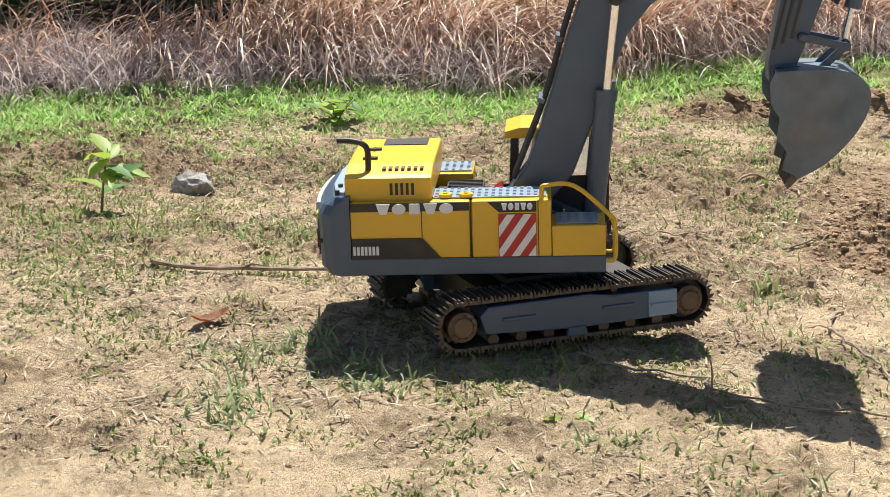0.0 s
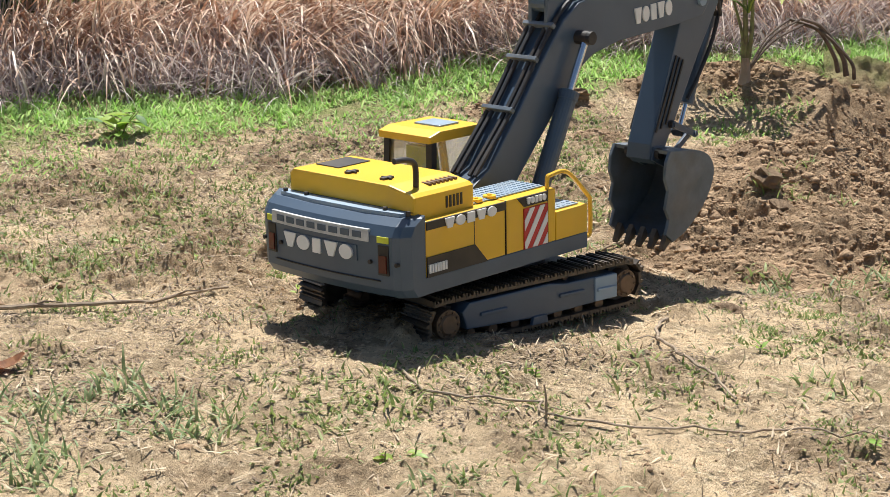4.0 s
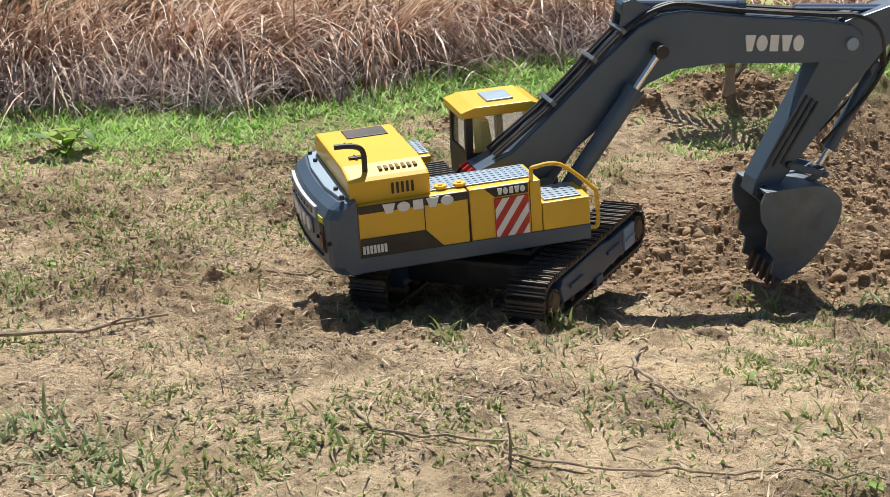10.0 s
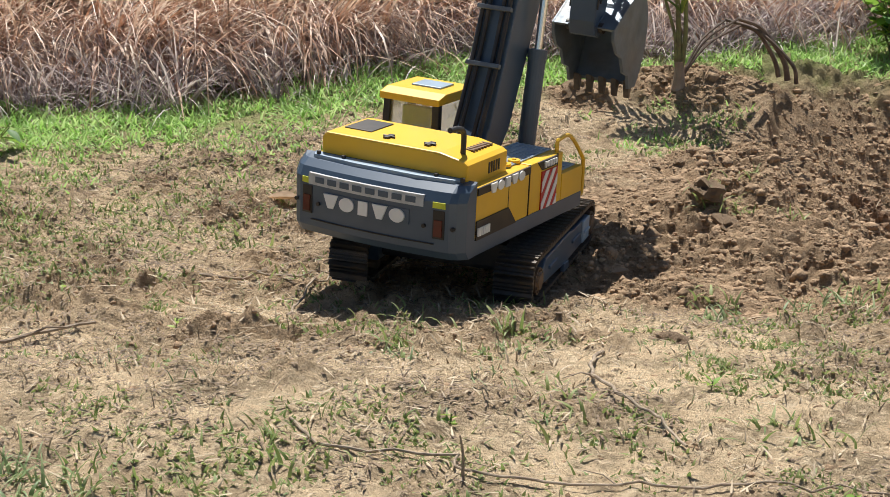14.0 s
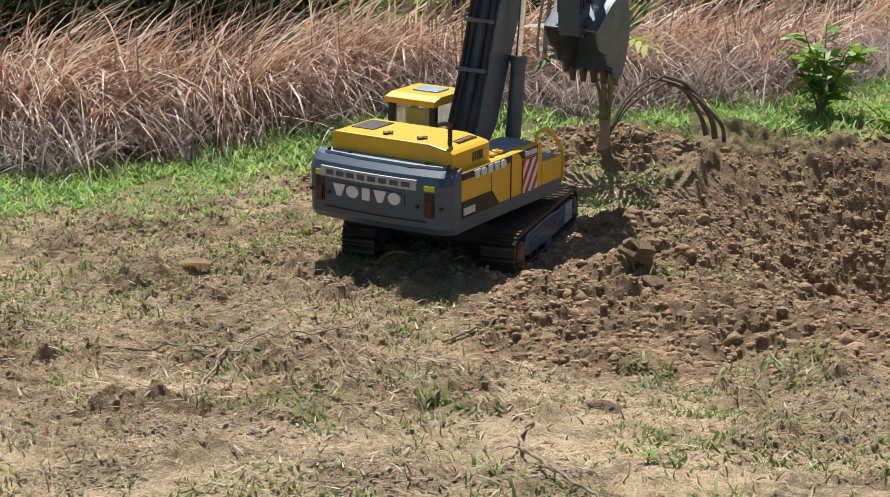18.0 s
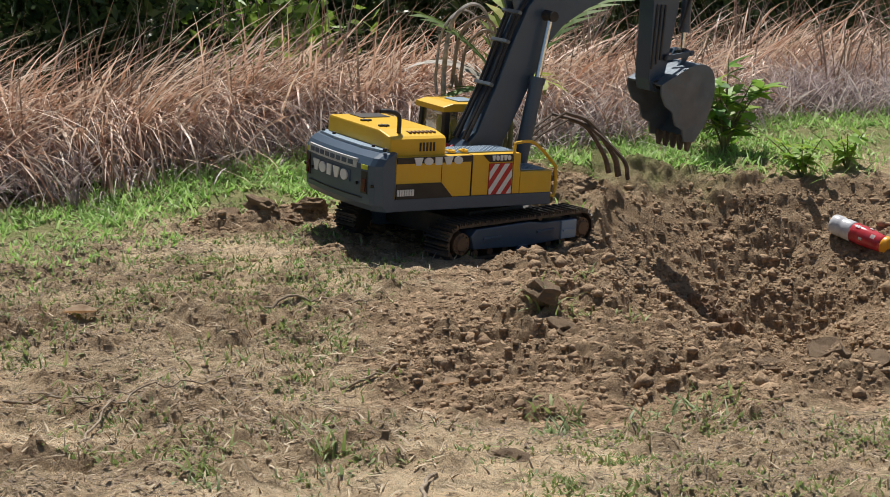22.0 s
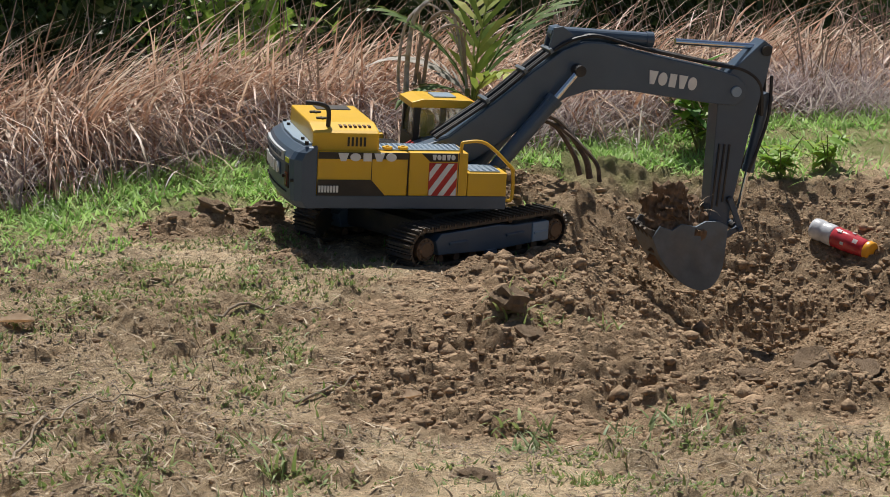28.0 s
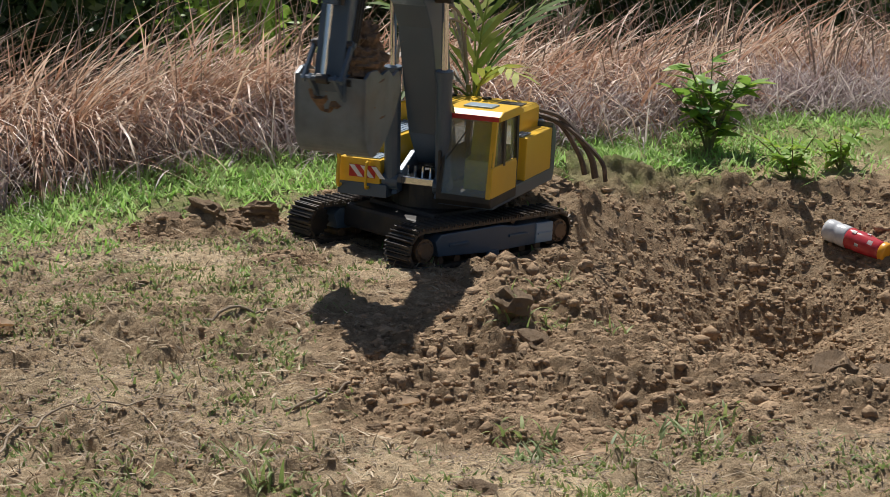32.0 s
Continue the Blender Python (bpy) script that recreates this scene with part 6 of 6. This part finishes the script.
# ---- how it moves ----
STAND = [
    (0, 0.105, 3.191, 0.129, 33.7, -1.6, -4.9),
    (0.5, 0.102, 3.202, 0.126, 35.5, -1.2, -4.8),
    (1, 0.094, 3.207, 0.122, 37.3, -1.0, -4.9),
    (1.5, 0.103, 3.230, 0.118, 39.1, -1.4, -5.2),
    (2, 0.137, 3.286, 0.112, 40.9, -1.3, -5.1),
    (2.5, 0.178, 3.386, 0.102, 42.0, -0.6, -4.7),
    (3, 0.243, 3.471, 0.092, 43.1, 0.5, -4.2),
    (3.5, 0.256, 3.499, 0.084, 44.1, 1.2, -4.1),
    (4, 0.256, 3.516, 0.080, 45.2, 1.1, -4.1),
    (4.5, 0.232, 3.543, 0.074, 46.1, 1.1, -3.7),
    (6.5, 0.245, 3.587, 0.065, 50.8, 2.1, -2.7),
    (7, 0.287, 3.694, 0.058, 53.7, 2.1, -1.8),
    (7.5, 0.318, 3.744, 0.058, 55.6, 0.4, -1.4),
    (8, 0.327, 3.758, 0.061, 57.5, -2.2, -1.8),
    (8.5, 0.334, 3.771, 0.065, 58.9, -4.4, -2.4),
    (9, 0.338, 3.801, 0.065, 60.4, -5.2, -2.8),
    (9.5, 0.338, 3.869, 0.057, 65.6, -4.9, -2.9),
    (10, 0.334, 3.921, 0.048, 70.7, -4.0, -3.0),
    (10.5, 0.327, 3.941, 0.041, 74.4, -2.3, -3.3),
    (11, 0.315, 3.962, 0.034, 78.0, -0.4, -2.4),
    (11.5, 0.326, 3.965, 0.028, 77.8, 1.3, 0.2),
    (12, 0.315, 3.986, 0.023, 77.6, 2.7, 2.3),
    (12.5, 0.315, 3.986, 0.023, 77.6, 2.7, 2.3),
    (13, 0.315, 3.986, 0.023, 77.6, 2.7, 2.3),
    (13.5, 0.328, 4.080, 0.016, 77.7, 1.9, 2.2),
    (14, 0.343, 4.158, 0.009, 77.8, 0.8, 2.0),
    (14.5, 0.359, 4.251, 0.000, 77.4, -0.4, 1.6),
    (16.5, 0.393, 4.515, -0.008, 75.9, -0.8, 1.2),
    (17, 0.417, 4.685, -0.016, 75.5, -0.7, 0.9),
    (17.5, 0.434, 4.813, -0.024, 74.4, -0.6, 0.6),
    (18, 0.451, 4.898, -0.028, 73.3, -0.9, 0.3),
    (18.5, 0.466, 4.951, -0.025, 73.3, -1.4, 0.1),
    (19, 0.482, 5.012, -0.023, 73.4, -1.6, 0.1),
    (19.5, 0.495, 5.069, -0.026, 69.6, -1.2, 0.3),
    (20, 0.512, 5.115, -0.029, 58.7, -0.2, 0.5),
    (20.5, 0.536, 5.149, -0.033, 52.7, 1.2, 0.7),
    (21, 0.577, 5.236, -0.038, 46.8, 2.5, 0.8),
    (21.5, 0.630, 5.318, -0.045, 45.2, 3.1, 0.7),
    (22, 0.667, 5.392, -0.053, 43.6, 3.4, 0.5),
    (22.5, 0.672, 5.382, -0.046, 42.9, 2.3, 1.2),
    (23, 0.672, 5.382, -0.046, 42.9, 2.3, 1.2),
    (23.5, 0.672, 5.382, -0.046, 42.9, 2.3, 1.2),
    (24, 0.672, 5.382, -0.046, 42.9, 2.3, 1.2),
    (24.5, 0.672, 5.382, -0.046, 42.9, 2.3, 1.2),
    (25, 0.672, 5.382, -0.046, 42.9, 2.3, 1.2),
    (25.5, 0.672, 5.382, -0.046, 42.9, 2.3, 1.2),
    (26, 0.672, 5.382, -0.046, 42.9, 2.3, 1.2),
    (26.5, 0.672, 5.382, -0.046, 42.9, 2.3, 1.2),
    (28.5, 0.672, 5.382, -0.046, 42.9, 2.3, 1.2),
    (29, 0.672, 5.382, -0.046, 42.9, 2.3, 1.2),
    (29.5, 0.672, 5.382, -0.046, 42.9, 2.3, 1.2),
    (30, 0.672, 5.382, -0.046, 42.9, 2.3, 1.2),
    (30.5, 0.672, 5.382, -0.046, 42.9, 2.3, 1.2),
    (31, 0.672, 5.382, -0.046, 42.9, 2.3, 1.2),
    (31.5, 0.672, 5.382, -0.046, 42.9, 2.3, 1.2),
    (32, 0.672, 5.382, -0.046, 42.9, 2.3, 1.2),
]
SWING = [
    (0, -22.2),
    (0.5, -18.2),
    (1, -16.8),
    (1.5, -7.4),
    (2, -5.5),
    (2.5, -4.5),
    (3, 2.3),
    (3.5, 11.4),
    (4, 9.4),
    (4.5, 9.0),
    (6.5, -12.2),
    (7, -16.2),
    (7.5, -17.4),
    (8, -20.2),
    (8.5, -23.9),
    (9, -30.5),
    (9.5, -40.3),
    (10, -49.0),
    (10.5, -54.9),
    (11, -59.7),
    (11.5, -60.6),
    (12, -46.0),
    (12.5, -29.9),
    (13, -13.5),
    (13.5, -11.6),
    (14, -12.4),
    (14.5, -13.6),
    (16.5, -9.1),
    (17, -12.4),
    (17.5, -12.7),
    (18, -12.5),
    (18.5, -12.6),
    (19, -13.0),
    (19.5, -13.3),
    (20, -12.3),
    (20.5, -15.0),
    (21, -9.1),
    (21.5, -9.0),
    (22, -12.8),
    (22.5, -25.2),
    (23, -26.3),
    (23.5, -25.6),
    (24, -25.8),
    (24.5, -26.2),
    (25, -25.8),
    (25.5, -25.0),
    (26, -23.8),
    (26.5, -24.3),
    (28.5, -32.4),
    (29, -48.6),
    (29.5, -65.3),
    (30, -83.7),
    (30.5, -97.7),
    (31, -114.3),
    (31.5, -134.0),
    (32, -154.0),
]
JOINTS = [
    (0, 45.6, -103.5, -83.8),
    (1, 46.7, -103.5, -82.2),
    (2, 44.9, -107.5, -78.5),
    (3, 36.2, -124.1, -85.8),
    (4, 23.5, -114.6, -92.2),
    (4.5, 21.9, -114.4, -89.1),
    (6.5, 24.3, -108.6, -76.0),
    (7, 24.7, -109.4, -73.0),
    (8, 16.2, -117.9, -80.9),
    (9, 11.4, -124.4, -87.7),
    (10, 12.9, -124.3, -85.6),
    (11, 15.2, -121.4, -82.1),
    (11.5, 16.4, -117.7, -84.6),
    (12, 26.5, -104.0, -82.0),
    (12.5, 36.9, -96.0, -57.0),
    (13, 45.1, -93.5, -48.3),
    (14, 43.3, -98.6, -53.9),
    (17, 45.5, -87.3, -50.8),
    (18, 45.4, -91.7, -49.0),
    (19, 44.5, -95.8, -48.7),
    (20, 45.5, -85.7, -51.7),
    (21, 43.9, -86.9, -52.8),
    (22, 41.7, -91.8, -58.0),
    (22.5, 29.6, -97.7, -61.0),
    (23, 20.2, -104.0, -67.0),
    (23.5, 16.0, -85.9, -51.6),
    (24, 12.5, -71.8, -41.3),
    (24.5, 7.4, -74.4, -48.6),
    (25, 3.3, -79.0, -60.0),
    (26, 2.8, -78.9, -66.7),
    (26.5, 2.1, -84.4, -77.6),
    (27.5, 10.4, -90.5, -154.2),
    (28.5, 14.8, -94.3, -200.8),
    (29, 21.5, -83.7, -190.7),
    (29.5, 27.8, -76.8, -190.4),
    (30, 35.5, -68.5, -186.5),
    (30.5, 40.6, -72.8, -184.1),
    (31, 38.6, -78.6, -180.3),
    (31.5, 43.8, -84.0, -177.5),
    (32, 45.5, -73.0, -178.5),
]


def between(rows, t, k):
    return float(np.interp(t, [r[0] for r in rows], [r[k] for r in rows]))


def spin(deg):
    """A turn in the arm's plane, x towards z."""
    return Matrix.Rotation(radians(-deg), 4, "Y")


def meet(a, ra, b, rb, side):
    """Where two bars of lengths ra and rb from a and b meet, in the arm's plane."""
    d = b - a
    D = min(max(d.length, abs(ra - rb) + 1e-4), ra + rb - 1e-4)
    u = d.normalized()
    x = (D * D + ra * ra - rb * rb) / (2 * D)
    h = math.sqrt(max(ra * ra - x * x, 0))
    return a + u * x + Vector((-u.z, 0, u.x)) * h * side


def aim(a, b):
    """The pose at a whose x points at b, in the arm's plane."""
    d = b - a
    return Matrix.Translation(a) @ spin(math.degrees(math.atan2(d.z, d.x)))


def stance(t):
    """The poses at t: of the whole on its tracks in the world, and of the moving parts in its space."""
    v = [between(STAND, t, k) for k in range(1, 7)]
    E = Matrix.Translation(v[:3]) @ Matrix.Rotation(radians(v[3]), 4, "Z") @ Matrix.Rotation(radians(v[4]), 4, "Y") @ Matrix.Rotation(radians(v[5]), 4, "X")
    U = Matrix.Rotation(radians(between(SWING, t, 1)), 4, "Z") @ Matrix.Translation((-SLEW, 0, -SINK))
    be, al, ka = (between(JOINTS, t, k) for k in (1, 2, 3))
    B = Matrix.Translation(FOOT) @ spin(be)
    A = Matrix.Translation(B @ Vector((L_BOOM, 0, 0))) @ spin(al)
    K = Matrix.Translation(A @ Vector((L_ARM, 0, 0))) @ spin(ka)
    out = {"house": U, "boom": U @ B, "arm": U @ A, "bucket": U @ K}
    eye = B @ BOOM_EYE
    out["boom_ram"] = (U @ aim(CYL_BASE, eye), U @ aim(eye, CYL_BASE))
    s0, s1 = B @ STICK_BASE, A @ STICK_EYE
    out["stick_ram"] = (U @ aim(s0, s1), U @ aim(s1, s0))
    pin, lug = A @ LINK_PIN, K @ BKT_LUG
    j = meet(pin, ROCK, lug, LINK, 1)
    b0 = A @ BKT_BASE
    out["bucket_ram"] = (U @ aim(b0, j), U @ aim(j, b0))
    out["rocker"], out["bucket_link"] = U @ aim(pin, j), U @ aim(j, lug)
    return E, out


def motions():
    times = sorted({r[0] for r in STAND} | {r[0] for r in JOINTS} | {5.0, 5.5, 6.0, 15.0, 15.5, 16.0, 27.0, 28.0})
    st = [(t, *stance(t)) for t in times]
    walk(excavator, [(t, E) for t, E, _ in st])
    for ob in (house, counterweight, hood, cab):
        walk(ob, [(t, o["house"]) for t, _, o in st])
    for ob, key in ((boom, "boom"), (arm, "arm"), (bucket, "bucket"), (rocker, "rocker"), (bucket_link, "bucket_link")):
        walk(ob, [(t, o[key]) for t, _, o in st])
    for key, dy, (barrel, rod) in RAMS:
        walk(barrel, [(t, o[key + "_ram"][0]) for t, _, o in st])
        walk(rod, [(t, o[key + "_ram"][1]) for t, _, o in st])
    # the soil lies in the pit until the bucket curls under it
    E, o = stance(27.6)
    rest = Matrix.Translation((0, 0, -0.22)) @ E @ o["bucket"]
    rows = [(0.0, rest), (27.6, rest)]
    for t in times:
        if t > 27.6:
            E, o = stance(t)
            rows.append((t, E @ o["bucket"]))
    walk(soil_load, rows)
    # the chains run as far as the machine travels, each side for itself
    go, keys = {-1: 0.0, 1: 0.0}, [(0.0, 0.0, 0.0)]
    before = stance(0.0)[0]
    for k in range(1, 321):
        t = k / 10
        E = stance(t)[0]
        if 6.5 <= t <= 11.2 or 12.9 <= t <= 22.5:
            for side in (-1, 1):
                d = E @ Vector((0, side * GAUGE, 0)) - before @ Vector((0, side * GAUGE, 0))
                go[side] += d.dot((E.to_3x3() @ Vector((1, 0, 0))).normalized())
        before = E
        last = keys[-1]
        if max(abs(go[-1] - last[1]), abs(go[1] - last[2])) > 0.022 or k == 320:
            if t - last[0] > 0.15:
                keys.append((round(t - 0.1, 2), last[1], last[2])) if max(abs(go[-1] - last[1]), abs(go[1] - last[2])) > 0.3 else None
            keys.append((t, go[-1], go[1]))
    for ob, side, i in SHOES:
        rows = []
        for t, a, b in keys:
            x, z, turn = track_line(i * pw + (a if side < 0 else b))
            rows.append((t, Matrix.Translation((x, side * GAUGE, z)) @ Matrix.Rotation(turn, 4, "Y")))
        walk(ob, rows)
    for ob, side, xx in WHEELS:
        walk(ob, [(t, Matrix.Translation((xx, side * GAUGE, RT + 0.010)) @ Matrix.Rotation((a if side < 0 else b) / RT, 4, "Y")) for t, a, b in keys])


motions()
